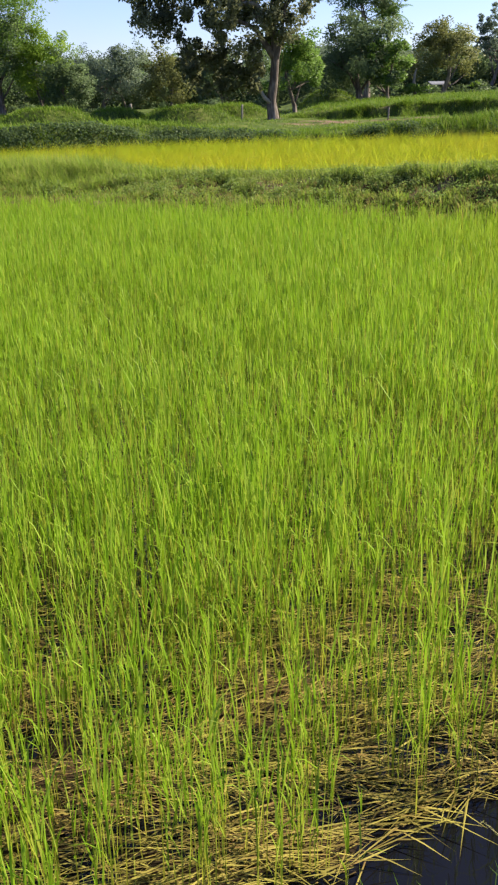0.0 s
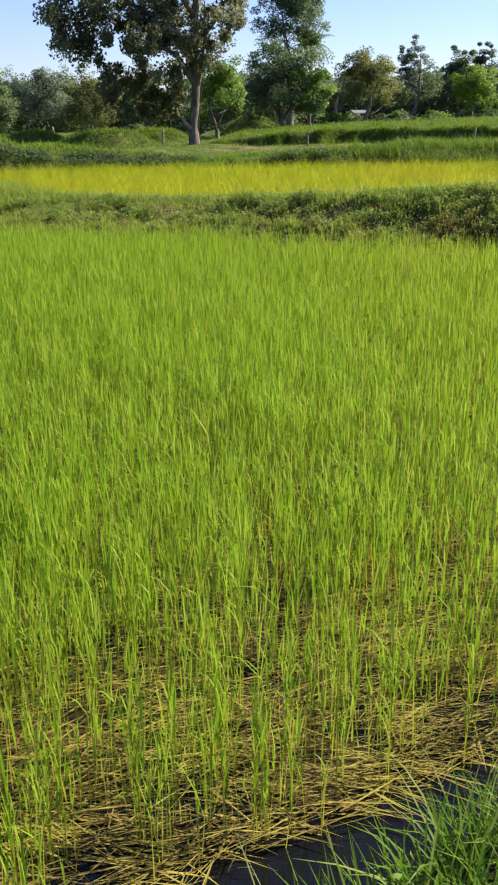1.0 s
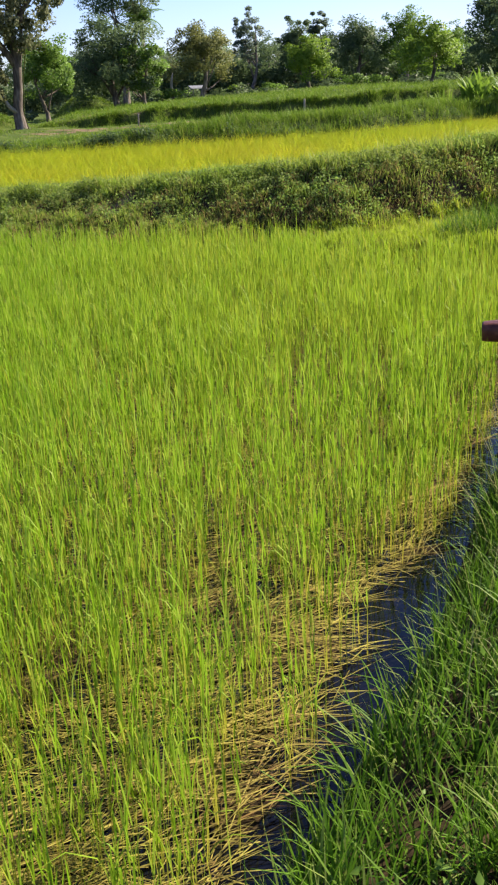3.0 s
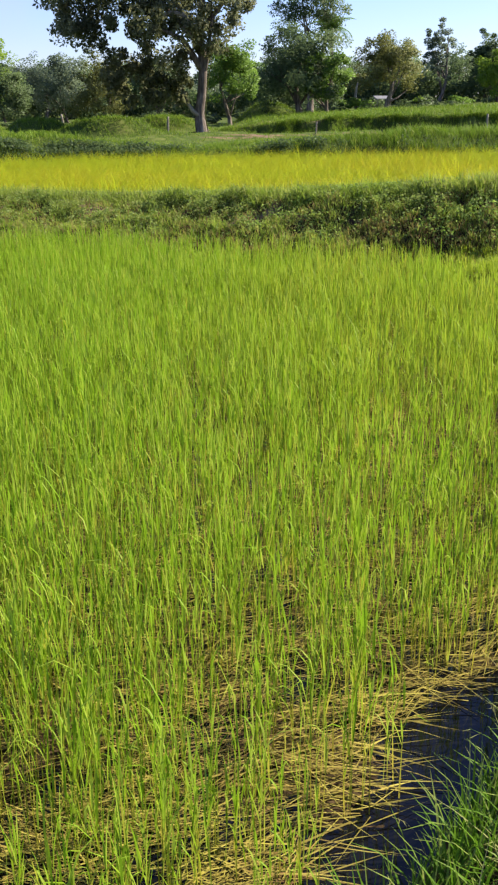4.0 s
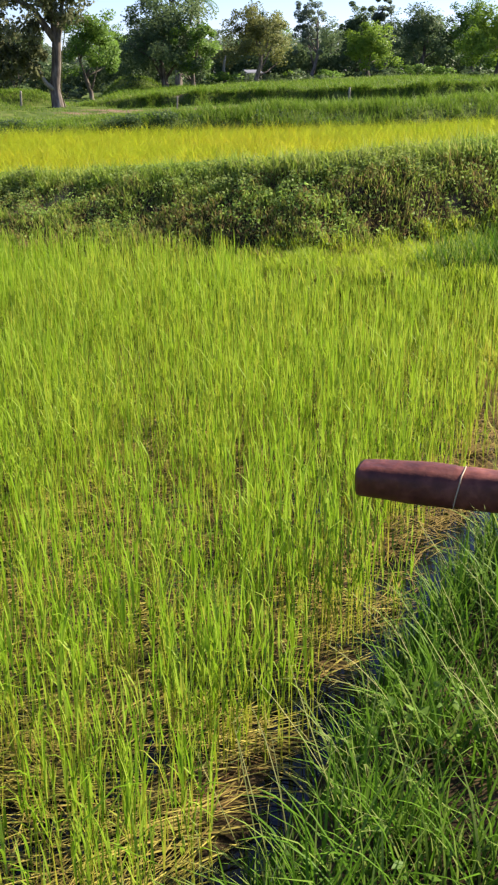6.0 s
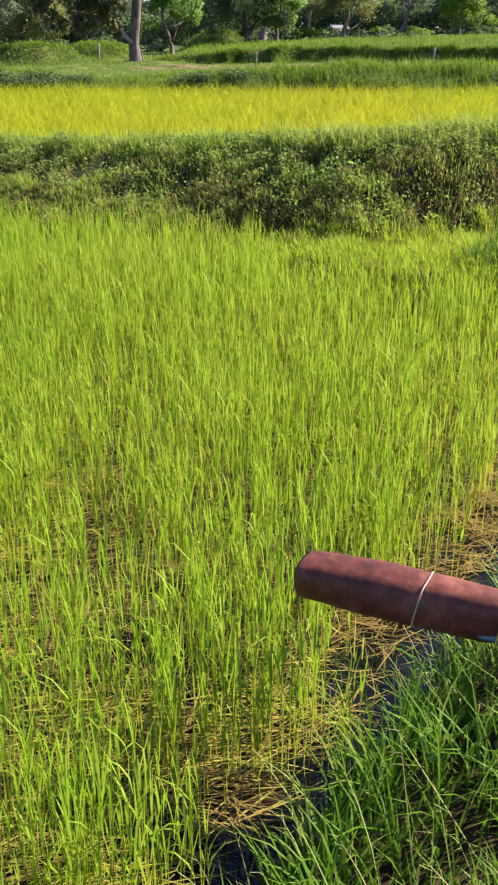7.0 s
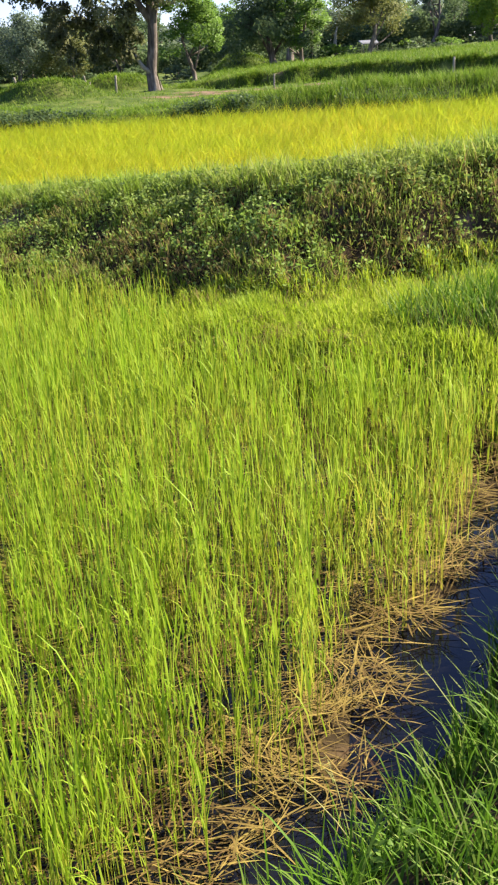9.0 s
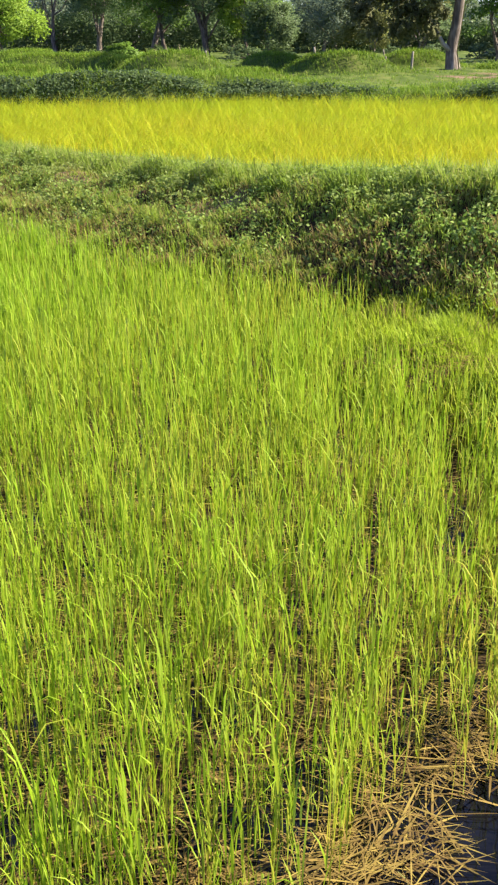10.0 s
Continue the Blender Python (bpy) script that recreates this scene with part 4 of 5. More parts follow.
def main_tree():
    """The big spreading tree in the meadow: bent trunk, a broken stub, a pale limb, hanging branches of large leaves."""
    top = tagged(new("big_tree"), "large spreading tree with big dull leaves and a grey trunk", "tree")
    r = np.random.default_rng(5)
    bm = bmesh.new()
    tube(bm, [(0.1, 0, -0.2), (0.0, 0, 0.1), (-0.1, 0, 0.8), (0.02, 0, 1.6), (0.1, 0, 2.6), (0.0, 0, 3.8), (0.15, 0.1, 5.5), (0.3, 0.2, 7.5), (0.2, 0.2, 9.0)], [0.48, 0.28, 0.20, 0.18, 0.17, 0.16, 0.14, 0.1, 0.05], 12)
    limbs = [((0.1, 0, 2.4), (-0.7, -0.2, 3.6), (-1.5, -0.4, 3.95), (-2.6, -0.3, 3.7), 0.15), ((0.0, 0, 3.4), (-1.6, 0.3, 5.0), (-3.2, 0.2, 6.0), (-4.8, 0, 6.2), 0.15),
             ((0.0, 0, 3.8), (1.0, 0, 5.0), (1.7, 0.2, 6.2), (2.2, 0, 7.2), 0.13), ((0.1, 0, 5.0), (-1.2, -0.6, 6.8), (-2.0, -0.8, 8.2), (-2.4, -1, 9.2), 0.11),
             ((0.1, 0, 2.2), (0.35, -0.2, 3.2), (0.5, -0.3, 4.4), (0.5, -0.2, 5.6), 0.10), ((0.1, 0.1, 3.0), (-0.6, 1.0, 4.4), (-1.4, 2.0, 5.6), (-2.2, 2.6, 6.4), 0.12)]
    trunk = part("trunk", bm, BARK, top)
    for a, b, c, d, w in limbs:
        bm = bmesh.new()
        tube(bm, [a, Vector(a).lerp(Vector(b), 0.5), b, c, d], [w, w * 0.85, w * 0.7, w * 0.45, w * 0.15], 7)
        part("limb", bm, BARK, trunk)
    bm = bmesh.new()
    tube(bm, [(-0.1, -0.1, 0.72), (-0.38, -0.2, 0.95), (-0.62, -0.25, 1.35), (-0.8, -0.25, 1.5)], [0.10, 0.08, 0.06, 0.03], 7)
    tube(bm, [(-0.55, -0.22, 1.22), (-0.85, -0.2, 1.22), (-1.1, -0.2, 1.12)], [0.05, 0.035, 0.015], 6)
    part("broken_stub", bm, POSTWOOD, trunk, "pale broken lower branch")
    bm = bmesh.new()
    tube(bm, [(0.0, -0.1, 3.5), (-0.25, -0.5, 3.9), (-0.62, -0.95, 4.42), (-1.0, -1.1, 4.5), (-1.5, -1.2, 4.32), (-2.0, -1.2, 4.25)], [0.11, 0.10, 0.085, 0.07, 0.05, 0.02], 8)
    part("bare_limb", bm, POSTWOOD, trunk, "pale bare crooked limb")
    bm = bmesh.new()
    tube(bm, [(0.27, -0.24, 0.0), (0.14, -0.27, 0.7), (0.22, -0.24, 1.4), (0.27, -0.2, 2.0), (0.42, -0.18, 2.7), (0.5, -0.15, 3.3), (0.58, -0.1, 3.9)], [0.025, 0.022, 0.02, 0.02, 0.018, 0.016, 0.01], 6)
    part("vine", bm, LEAVES["olive"], trunk, "pale green vine climbing the trunk")
    low, left, right = (1.3, 2, 3, 3.5, 4.2, 5, 6.2, 7.5, 8.5, 9.6), (-2.8, -3.6, -4.2, -4.8, -5.7, -6.0, -5.2, -4.0, -2.8, -1.2), (-0.7, -0.5, 0.0, 1.0, 1.6, 2.2, 2.5, 2.3, 1.6, 0.6)
    centres = []
    for _ in range(400):
        z = 1.3 + 8.2 * r.random()
        if z < 3.6 and r.random() < 0.5:
            continue
        a, b = np.interp(z, low, left), np.interp(z, low, right)
        centres.append(np.array([a + (b - a) * r.random(), r.normal(0, 1.1) * (b - a) / 5.5, z]))
    centres = np.array(centres)
    N = 57000
    k = r.integers(0, len(centres), N)
    p = r.normal(0, 1, (N, 3))
    p /= np.linalg.norm(p, axis=1)[:, None]
    C = centres[k] + p * (r.random(N) ** 0.45)[:, None] * r.uniform(0.22, 0.6, len(centres))[k][:, None]
    crown = new("crown", foliage("crown", C, 0.75 * centres[k] + 0.25 * np.array([-1.2, 0, 4.5]), 0.155, LEAVES["big"], r, 1.1))
    crown.parent = top
    top.matrix_basis = Matrix.Translation(on(0.1, 42.4, 0.05))


main_tree()

# x, y, height, crown radius, crown's start, leaf kind, girth, label
MIDDLE = [
    (-16.5, 62.5, 11.6, 2.6, 1.0, "mid", 0.17, "tall green tree with a slender trunk in the meadow"),
    (-14.0, 63, 5.3, 1.8, 0.1, "bright", 0.10, "low yellowish-green tree with drooping foliage"),
    (-19.5, 64, 7.0, 2.1, 0.8, "mid", 0.15, "dense green tree beside the meadow"),
    (-12.4, 75, 3.8, 2.1, 0.5, "grey", 0.16, "hazy grey-green tree in the far row"),
    (-5.8, 58, 3.4, 1.6, 0.1, "olive", 0.10, "olive-green tree with layered foliage"),
    (-2.6, 52, 3.0, 1.1, 1.1, "dark", 0.09, "small dark tree with a thin bare trunk"),
    (1.15, 50, 3.8, 1.35, 0.5, "mid", 0.12, "fresh green young tree in sunlight"),
    (4.8, 55, 4.3, 2.2, -0.2, "dark", 0.2, "broad dark green tree with dense foliage"),
    (6.2, 54, 3.2, 1.1, 0.2, "mid", 0.12, "green shrubby tree lit by the sun"),
    (5.9, 63, 8.6, 1.9, 3.8, "dark", 0.22, "tall tree whose crown rises over the others"),
    (10.0, 60, 3.7, 1.75, 0.6, "olive", 0.16, "brownish-olive tree on several thin trunks"),
    (15.9, 75, 5.3, 1.05, 1.0, "grey", 0.15, "tall narrow tree with a tufted top"),
    (13.2, 78, 4.4, 1.5, 0.8, "dark", 0.15, "dark tree in the far row"),
    (19.6, 76, 4.7, 1.3, 0.8, "dark", 0.15, "dark upright tree in the far row"),
    (17.1, 62, 2.8, 1.5, 0.2, "bright", 0.13, "fresh green spreading tree in sunlight"),
    (22.6, 70, 4.2, 1.9, 0.5, "dark", 0.2, "tall dark tree with an uneven crown"),
    (21.0, 74, 5.3, 0.9, 1.0, "grey", 0.13, "slender pointed tree in the far row"),
    (20.2, 50, 3.1, 1.5, 0.1, "bright", 0.1, "arching yellow-green bamboo-like clump"),
    (26.0, 70, 4.8, 1.6, 0.5, "mid", 0.17, "green tree in the far row"),
    (21.9, 45, 4.0, 1.7, 0.2, "dark", 0.18, "dense dark tree behind the bushes"),
    (-22.6, 50, 3.6, 1.7, 0.4, "bright", 0.13, "yellow-green tree in sunlight at the meadow's edge"),
    (-25.1, 60, 8.0, 1.6, 2.6, "grey", 0.14, "tall tree with a long bare trunk"),
    (-27.1, 70, 7.5, 2.4, 0.8, "dark", 0.2, "tall dark tree in the wood"),
    (-21.2, 65, 7.5, 2.3, 0.8, "mid", 0.2, "tall green tree in the wood"),
    (-17.0, 63, 7.0, 2.2, 0.8, "dark", 0.2, "dark leafy tree in the wood"),
    (-12.2, 61, 3.3, 1.6, -0.1, "dark", 0.10, "green leafy tree in the wood"),
    (-9.3, 66, 3.9, 1.8, -0.1, "grey", 0.09, "greyish tree in the wood"),
]
for i, (x, y, h, rx, z0, kind, girth, label) in enumerate(MIDDLE):
    tree("tree", 20 + i, h, rx * 1.12, z0, int(({"dark": 4200, "bright": 3400}.get(kind, 3000)) * rx * math.sqrt(h - z0)), int(26 * rx * math.sqrt(h - z0)), 0.13, LEAVES[kind], girth, label, at=on(x, y))

# The wood at the back: a few trees, set again and again at other sizes and turns.
WOOD = [tree("tree", 60 + i, 5.0, 1.75, -0.1, 3600, 70, 0.16, LEAVES[k], 0.12, lab, -0.97, 0.3) for i, (k, lab) in enumerate([("dark", "dark tree of the wood behind the fields"), ("grey", "grey-green tree of the wood behind the fields"), ("mid", "green tree of the wood behind the fields"), ("olive", "olive tree of the wood behind the fields")])]
r = np.random.default_rng(3)
first = set()
for row, (y0, gap, hmul) in enumerate([(80, 2.6, 0.72), (90, 2.8, 0.82), (103, 3.2, 0.95)]):
    for x in np.arange(-0.42 * y0 - 8, 0.42 * y0 + 8, gap):
        i = int(r.choice(4, p=(0.4, 0.3, 0.2, 0.1)))
        px, py, k = x + r.uniform(-0.8, 0.8), y0 + r.uniform(-3, 3), hmul * r.uniform(0.75, 1.15) * (1 - 0.06 * float(smooth(4, 12, x)) + 0.5 * float(smooth(-20, -26, x)))
        m = Matrix.Translation(on(px, py)) @ pose(0, 0, 0, 0, 0, r.uniform(0, 360)) @ Matrix.Diagonal((k * r.uniform(0.85, 1.2), k, k, 1))
        if i not in first:
            first.add(i)
            WOOD[i].matrix_basis = m
        else:
            tagged(copy_thing(WOOD[i], m), group="wood behind the fields")


# The closed edge of the wood far behind, too far off to tell its trees apart.
def far_wood():
    r = np.random.default_rng(21)
    n = 45000
    x = r.uniform(-64, 64, n)
    y = 116 + r.uniform(-4, 4, n)
    top = 3.6 + 1.6 * fbm(x, y * 0.2, 7, 61, 4) + 0.2 * smooth(6, 16, x) + 1.5 * smooth(-20, -30, x)
    z = r.random(n) ** 0.8 * np.maximum(top, 1.5)
    return leaves_at(np.stack([x, y, land(x, y) + z], 1), 0.42, 0.6, r)


def undergrowth():
    """The closed dark growth at the foot of the wood."""
    r = np.random.default_rng(22)
    n = 80000
    x = r.uniform(-44, 40, n)
    y = 77 + 0.6 * fbm(x, x, 9, 62, 2) * 3 + r.uniform(-1.6, 1.6, n)
    top = 1.7 + 0.8 * fbm(x, y, 3.5, 63, 4) + 0.9 * smooth(-8, -20, x)
    z = r.random(n) ** 0.7 * np.maximum(top, 0.5)
    return leaves_at(np.stack([x, y, land(x, y) + z], 1), 0.23, 0.6, r)


stuff("undergrowth", undergrowth(), LEAVES["dark"], "dark leafy undergrowth at the foot of the wood", "bushes")
stuff("far_wood", far_wood(), LEAVES["grey"], "hazy grey-green edge of the far wood", "trees")


# Undergrowth along the meadow's far side and under the trees.
def shrub(seed, kind, label):
    r = np.random.default_rng(seed)
    top = tagged(new("shrub"), label, "shrub", "undergrowth below the trees")
    C, clump, heart = crown_points(r, 650, 18, 1.0, 0.55, -0.15, 0.4)
    crown = new("foliage", foliage("foliage", C, heart, 0.16, LEAVES[kind], r))
    crown.parent = top
    bm = bmesh.new()
    for c in clump[:6]:
        tube(bm, [(0, 0, -0.1), Vector(c) * 0.5, c], [0.03, 0.02, 0.008], 5)
    part("stems", bm, BARK, top)
    return top


SHRUBS = [shrub(90, "dark", "low dark green shrub under the trees"), shrub(91, "mid", "low green shrub under the trees"), shrub(92, "bright", "low fresh green shrub under the trees")]
r = np.random.default_rng(8)
for j in range(70):
    i = j if j < 3 else int(r.choice(3, p=(0.8, 0.2, 0.0)))
    px, py = r.uniform(-30, 30), r.uniform(56, 76)
    k = r.uniform(0.55, 1.35)
    m = Matrix.Translation(on(px, py)) @ pose(0, 0, 0, 0, 0, r.uniform(0, 360)) @ Matrix.Diagonal((k * 1.2, k, k * 0.9, 1))
    if j < 3:
        SHRUBS[i].matrix_basis = m
    else:
        copy_thing(SHRUBS[i], m)
bush = copy_thing(SHRUBS[2], Matrix.Translation(on(12.2, 61)) @ Matrix.Diagonal((0.5 / SHRUBS[2].scale[0], 0.5 / SHRUBS[2].scale[1], 0.75 / SHRUBS[2].scale[2], 1)))
tagged(bush, "small bright yellow-green bush at the wood's edge")


# ---- fence posts ----
def post(x, y, h, lean, turn, thick=0.045):
    thick *= 0.75
    top = tagged(new("fence_post"), "weathered grey wooden fence post leaning in the grass", "post", "old fence line")
    bm = bmesh.new()
    tube(bm, [(0, 0, -0.2), (0.004, 0, h * 0.4), (-0.004, 0.003, h * 0.8), (0, 0, h)], [thick, thick * 0.95, thick * 0.9, thick * 0.8], 7)
    part("shaft", bm, POSTWOOD, top)
    top.matrix_basis = Matrix.Translation(on(x, y, 0)) @ pose(0, 0, 0, lean, turn, 20)
    return top


for spec in [(-1.21, 41.1, 0.62, 2, 3, 0.06), (-3.67, 50.0, 0.62, -3, -12, 0.05), (-6.85, 50.0, 0.7, 2, -7, 0.08), (4.47, 39.0, 0.45, 2, 4, 0.04), (9.44, 33.2, 0.75, 0, 2, 0.05), (-10.6, 45.9, 0.6, 2, -3, 0.06), (-2.09, 40.8, 0.5, 1, 2, 0.04)]:
    post(*spec)

# ---- the pump outlet pipe ----
SLEEVE = rough_mat("brown_rubber_sleeve", [(0.3, (0.04, 0.011, 0.008)), (0.5, (0.095, 0.026, 0.017)), (0.68, (0.19, 0.062, 0.042))], 5.0, 0.5, 0.6, 30.0, 0.012, 0.25)
TIE = rough_mat("pale_rubber_tie", [(0.3, (0.30, 0.22, 0.15)), (0.7, (0.45, 0.35, 0.24))], 20, 0.6, 0.2, 90, 0.002)
CORD = rough_mat("yellow_cord", [(0.3, (0.42, 0.27, 0.04)), (0.7, (0.62, 0.45, 0.10))], 20, 0.6, 0.2, 90, 0.002)
BLUE = rough_mat("blue_plastic", [(0.3, (0.07, 0.13, 0.17)), (0.7, (0.14, 0.22, 0.27))], 5, 0.4, 0.1, 60, 0.002)
END, AX = Vector((3.16, 4.92, 0.455)), Vector((0.885, -0.46, 0.03)).normalized()


def pipe():
    top = tagged(new("outlet_pipe"), "brown sleeved pump outlet pipe jutting over the paddy", "pipe")
    side, up = AX.cross(Vector((0, 0, 1))).normalized(), Vector((0, 0, 1))
    up = side.cross(AX)

    def ring(bm, d, r, squash=1.0, sides=20, wob=0.0, seed=0):
        c = END + AX * d
        out = []
        for s in range(sides):
            a = 2 * math.pi * s / sides
            box = 1 / (abs(math.cos(a)) ** 8 + abs(math.sin(a)) ** 8) ** 0.125
            k = r * (0.92 * (1 + 0.65 * (box - 1))) * (1 + wob * math.sin(3 * a + 9 * d + seed) + wob * math.sin(2 * a - 14 * d) + 0.4 * wob * math.sin(5 * a + 47 * d))
            out.append(bm.verts.new(c + side * math.cos(a) * k + up * math.sin(a) * k * squash))
        return out

    bm = bmesh.new()
    stations = [(0.10, 0.050, 0.85), (0.0, 0.050, 0.82), (-0.004, 0.055, 0.82), (0.005, 0.058, 0.82), (0.03, 0.0585, 0.85), (0.06, 0.0585, 0.87), (0.10, 0.0585, 0.9), (0.14, 0.0585, 0.93), (0.19, 0.058, 0.95), (0.22, 0.0565, 0.97), (0.25, 0.056, 0.98), (0.258, 0.0535, 1), (0.276, 0.0535, 1), (0.29, 0.055, 1), (0.36, 0.055, 1),
                (0.41, 0.054, 1), (0.43, 0.052, 1), (0.475, 0.052, 1), (0.5, 0.054, 1), (0.8, 0.055, 1), (1.2, 0.055, 1), (1.6, 0.055, 1)]
    fine = []
    for (d0, r0, q0), (d1, r1, q1) in zip(stations, stations[1:]):
        m = max(1, int(abs(d1 - d0) / 0.025))
        fine += [(d0 + (d1 - d0) * k / m, r0 + (r1 - r0) * k / m, q0 + (q1 - q0) * k / m) for k in range(m)]
    rings = [ring(bm, d, r, q, 22, 0.03) for d, r, q in fine + [stations[-1]]]
    for a, b in zip(rings, rings[1:]):
        for s in range(22):
            bm.faces.new((a[s], a[(s + 1) % 22], b[(s + 1) % 22], b[s]))
    sleeve = part("sleeve", bm, SLEEVE, top, "faded brown rubber sleeve")
    for d, tilt, mat, label in ((0.267, 0.12, TIE, "pale rubber tie wound round the sleeve"), (0.44, 0.1, CORD, "yellow cord tied round the sleeve"), (0.465, 0.14, CORD, "yellow cord tied round the sleeve")):
        bm = bmesh.new()
        loop = []
        for s in range(33):
            a = 2 * math.pi * s / 32
            box = 1 / (abs(math.cos(a)) ** 8 + abs(math.sin(a)) ** 8) ** 0.125
            k = 0.0545 * 0.92 * (1 + 0.65 * (box - 1)) + 0.002
            loop.append(END + AX * (d + 0.1 * tilt * math.sin(a)) + side * math.cos(a) * k + up * math.sin(a) * k)
        tube(bm, loop, [0.0019] * 33, 6, False)
        part("tie", bm, mat, sleeve, label)
    knot = END + AX * 0.455 + up * 0.052 - side * 0.02
    bm = bmesh.new()
    for da, db in ((0.008, 0.010), (-0.006, 0.013), (0.012, 0.002)):
        tube(bm, [knot, knot + AX * da * 0.6 + up * 0.008, knot + AX * da + up * db * 0.7 - side * 0.01], [0.0032, 0.0026, 0.001], 6)
    part("knot", bm, CORD, sleeve, "knotted ends of the yellow cord")
    bm = bmesh.new()
    grid = [[END + AX * (0.385 + 0.018 * i + 0.01 * math.sin(2 * j)) + (side * math.cos(a) + up * math.sin(a)) * (0.0565 if 0 < i < 4 and 0 < j < 4 else 0.050) for j, a in enumerate((-0.85, -0.75, -0.62, -0.5, -0.42))] for i in range(5)]
    rows = [[bm.verts.new(p) for p in row] for row in grid]
    for r0, r1 in zip(rows, rows[1:]):
        for j in range(4):
            bm.faces.new((r0[j], r0[j + 1], r1[j + 1], r1[j]))
    part("patch", bm, BLUE, sleeve, "blue plastic showing through a tear in the sleeve")
    bm = bmesh.new()
    tube(bm, [END + AX * d for d in (0.02, 0.7, 1.5)], [0.037] * 3, 18)
    part("inner_pipe", bm, BLUE, top, "blue plastic pipe inside the sleeve")
    return top


pipe()


# ---- broad-leaved clumps on the terrace ----
def broad_clump(seed):
    r = np.random.default_rng(seed)
    top = tagged(new("broadleaf_plant"), "lush plant with long arching light green leaves", "plant", "broad-leaved plants on the terrace")
    n = 70
    a = r.uniform(0, 6.28, n)
    P = np.stack([0.45 * r.random(n) * np.cos(a), 0.45 * r.random(n) * np.sin(a), np.full(n, -0.05)], 1)
    made = strips(P, r.uniform(0.7, 1.5, n), r.uniform(0.09, 0.17, n), r.uniform(0, 6.28, n), np.pi / 2 - np.abs(r.normal(0.25, 0.2, n)), r.uniform(0.3, 1.5, n), 5, (0.25, 1.0, 0.1), 1.8)
    ob = new("leaves", mesh_of("leaves", made[0], made[1], made[2], LEAVES["bright"], made[3]))
    ob.parent = top
    return top


CLUMPS = [broad_clump(130), broad_clump(131)]
for j, (x, y, k) in enumerate([(14.2, 30.5, 0.9), (15.2, 30.0, 1.05), (16.1, 30.6, 1.0), (17.0, 30.2, 1.1), (15.6, 31.4, 1.1), (18.0, 31.0, 1.0), (13.5, 31.3, 0.7)]):
    m = Matrix.Translation(on(x, y, 0.0)) @ pose(0, 0, 0, 0, 0, 67 * j) @ Matrix.Diagonal((k, k, k, 1))
    if j < 2:
        CLUMPS[j].matrix_basis = m
    else:
        copy_thing(CLUMPS[j % 2], m)

# ---- a low field shed among the far trees ----
TIN = rough_mat("grey_tin_sheet", [(0.3, (0.12, 0.12, 0.12)), (0.7, (0.26, 0.26, 0.26))], 2.0, 0.5, 0.2, 20.0, 0.01, 0.5)


SHED_X = 10.7


def shed():
    top = tagged(new("field_shed"), "small open field shed with a grey tin roof", "shed")
    for sx in (-1, 1):
        for sy in (-0.7, 0.7):
            bm = bmesh.new()
            tube(bm, [(sx, sy, -0.2), (sx, sy, 0.95 + 0.12 * sy)], [0.05, 0.045], 7)
            part("leg", bm, POSTWOOD, top)
    bm = bmesh.new()
    n = 25
    ends = []
    for zoff in (0.0, 0.02):
        for sy in (-1.0, 1.0):
            ends.append([bm.verts.new((-1.3 + 2.6 * i / (n - 1), sy, 0.97 + 0.17 * sy + zoff + 0.02 * (i % 2))) for i in range(n)])
    for a, b in ((0, 1), (3, 2), (1, 3), (2, 0)):
        for i in range(n - 1):
            bm.faces.new((ends[a][i], ends[a][i + 1], ends[b][i + 1], ends[b][i]))
    for i in (0, n - 1):
        bm.faces.new((ends[0][i], ends[1][i], ends[3][i], ends[2][i]))
    part("roof", bm, TIN, top, "grey corrugated tin roof")
    top.matrix_basis = Matrix.Translation(on(SHED_X, 66, 0.0)) @ pose(0, 0, 0, 0, 0, 8) @ Matrix.Diagonal((0.42, 0.42, 0.6, 1))


shed()


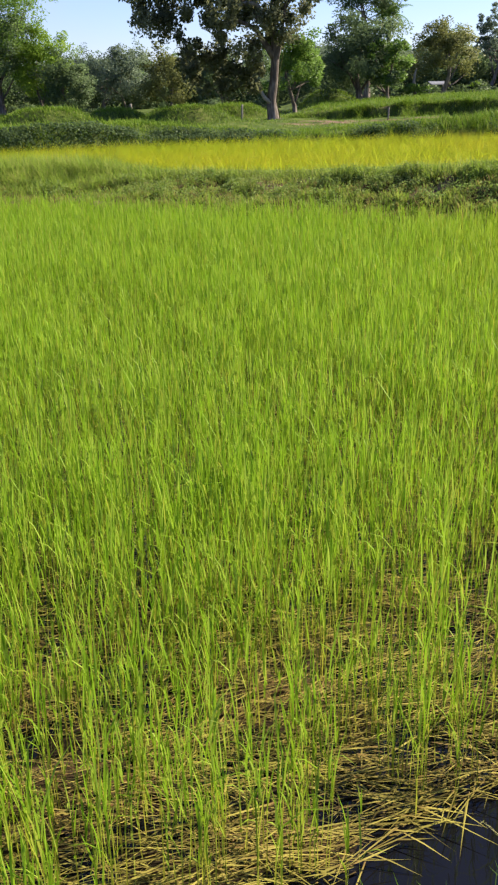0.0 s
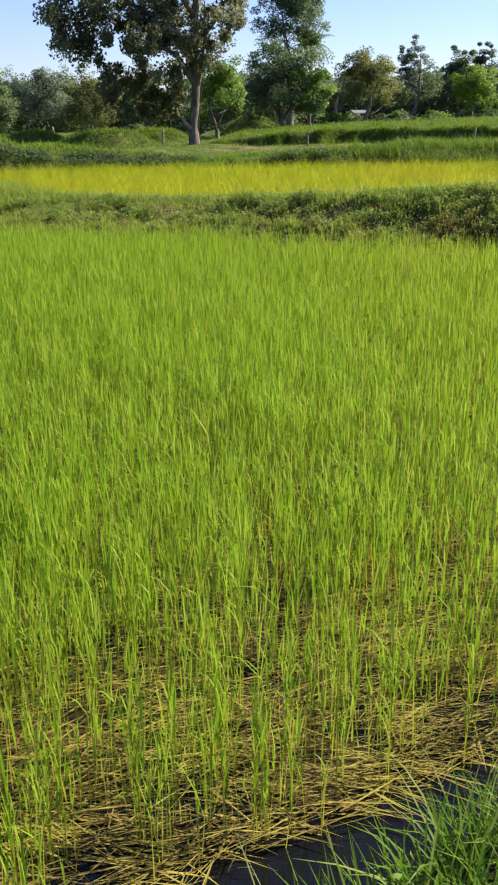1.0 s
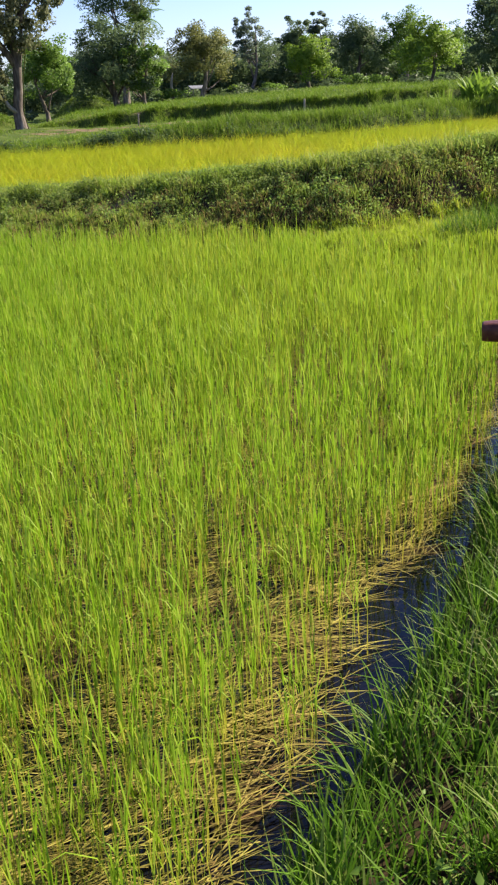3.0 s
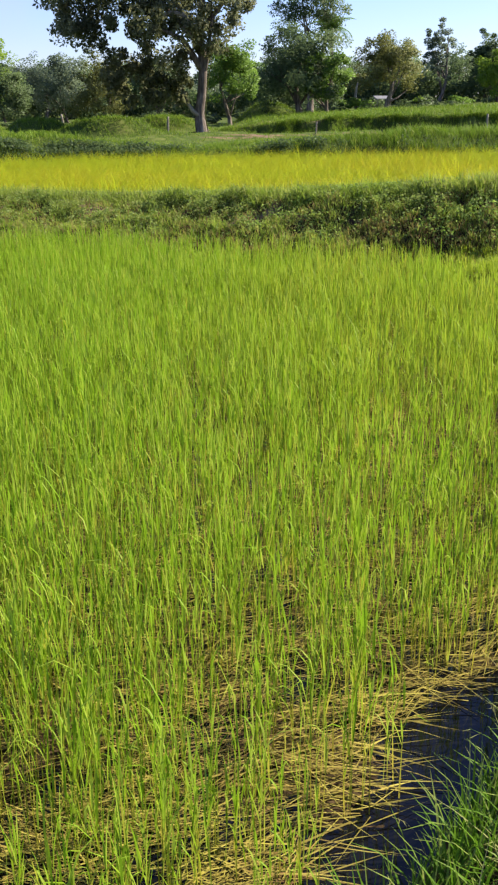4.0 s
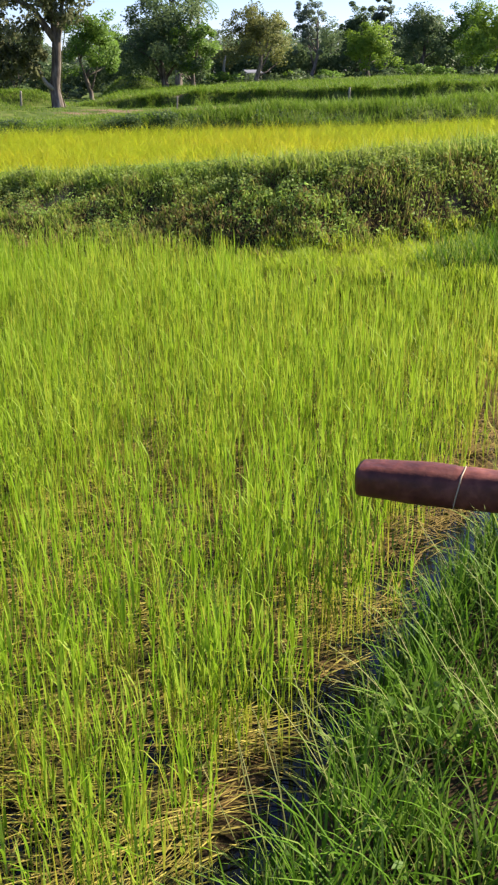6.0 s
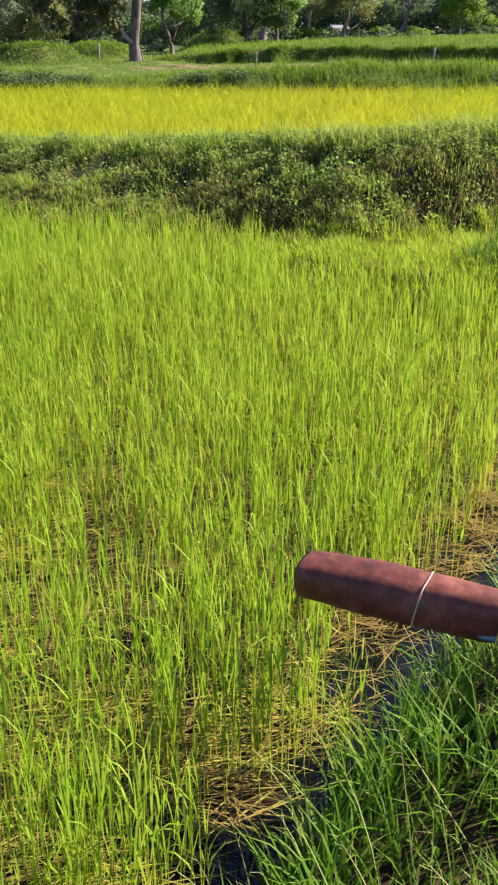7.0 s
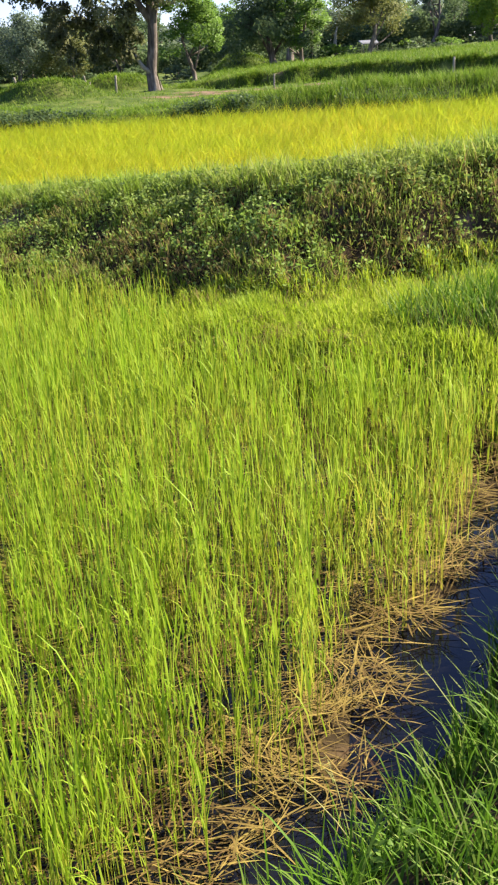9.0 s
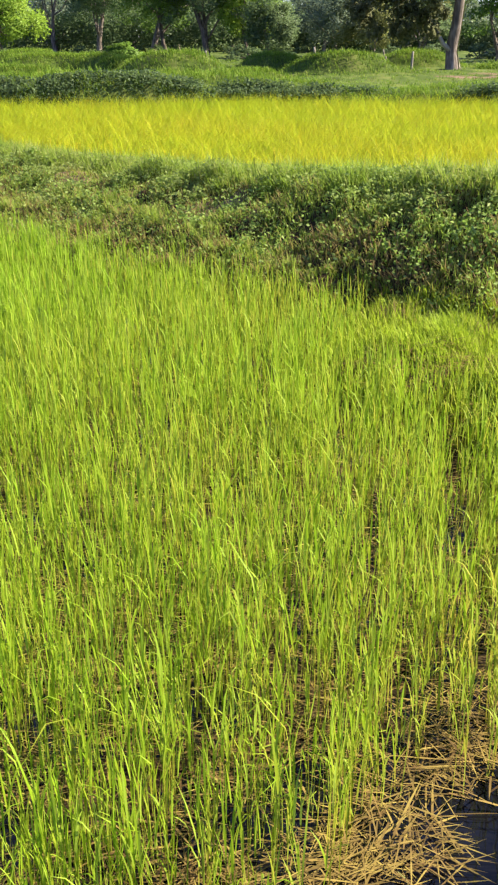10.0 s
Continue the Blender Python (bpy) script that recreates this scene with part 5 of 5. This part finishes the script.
# ---- a palm behind the dark tree ----
def palm(x, y, height):
    r = np.random.default_rng(44)
    top = tagged(new("palm_tree"), "palm tree with arching green fronds among the trees", "palm")
    bm = bmesh.new()
    tube(bm, [(0, 0, -0.2), (0.05, 0, height * 0.5), (0.0, 0, height)], [0.14, 0.11, 0.09], 9)
    part("trunk", bm, BARK, top)
    for i in range(16):
        a, lift, long = 2 * math.pi * i / 16 + r.uniform(-0.15, 0.15), r.uniform(-0.1, 1.1), r.uniform(1.3, 1.8)
        f = np.linspace(0.12, 1, 22)
        e = lift - 1.5 * f ** 1.3
        d = np.cumsum(np.cos(e)) * long / 22
        z = height + np.cumsum(np.sin(e)) * long / 22
        spine = np.stack([np.cos(a) * d, np.sin(a) * d, z], 1)
        made = []
        for sgn in (1, -1):
            made.append(strips(spine, 0.42 * np.sin(np.pi * (0.12 + 0.85 * f)) + 0.05, np.full(22, 0.05), np.full(22, a + sgn * 1.0), np.full(22, -0.15), np.full(22, 0.7), 3, (0.6, 0.8, 0.2)))
        made.append(strips(np.array([[0, 0, height]]), np.array([long]), np.array([0.035]), np.array([a]), np.array([lift]), np.array([1.5]), 8, (1, 1, 0.2), 1.3))
        v, q, t, u = joined(made)
        ob = new("frond", mesh_of("frond", v, q, t, LEAVES["mid"], u))
        ob.parent = top
    top.matrix_basis = Matrix.Translation(on(x, y))


palm(7.0, 62, 4.7)


# ---- a dead stump before the wood ----
def stump(x, y):
    top = tagged(new("dead_stump"), "dead grey broken tree stump before the wood", "stump")
    bm = bmesh.new()
    tube(bm, [(0, 0, -0.2), (0.02, 0, 0.3), (-0.05, 0, 0.8), (0.0, 0, 1.25), (0.08, 0, 1.5)], [0.13, 0.10, 0.08, 0.06, 0.025], 8)
    body = part("trunk", bm, POSTWOOD, top)
    for a, c in (((-0.03, 0, 0.7), (0.28, 0.05, 0.25)), ((0.0, 0, 0.5), (-0.25, 0.0, 0.62))):
        bm = bmesh.new()
        tube(bm, [a, Vector(a).lerp(Vector(c), 0.5), c], [0.05, 0.04, 0.015], 6)
        part("broken_branch", bm, POSTWOOD, body)
    top.matrix_basis = Matrix.Translation(on(x, y, 0.02))


stump(8.1, 58)
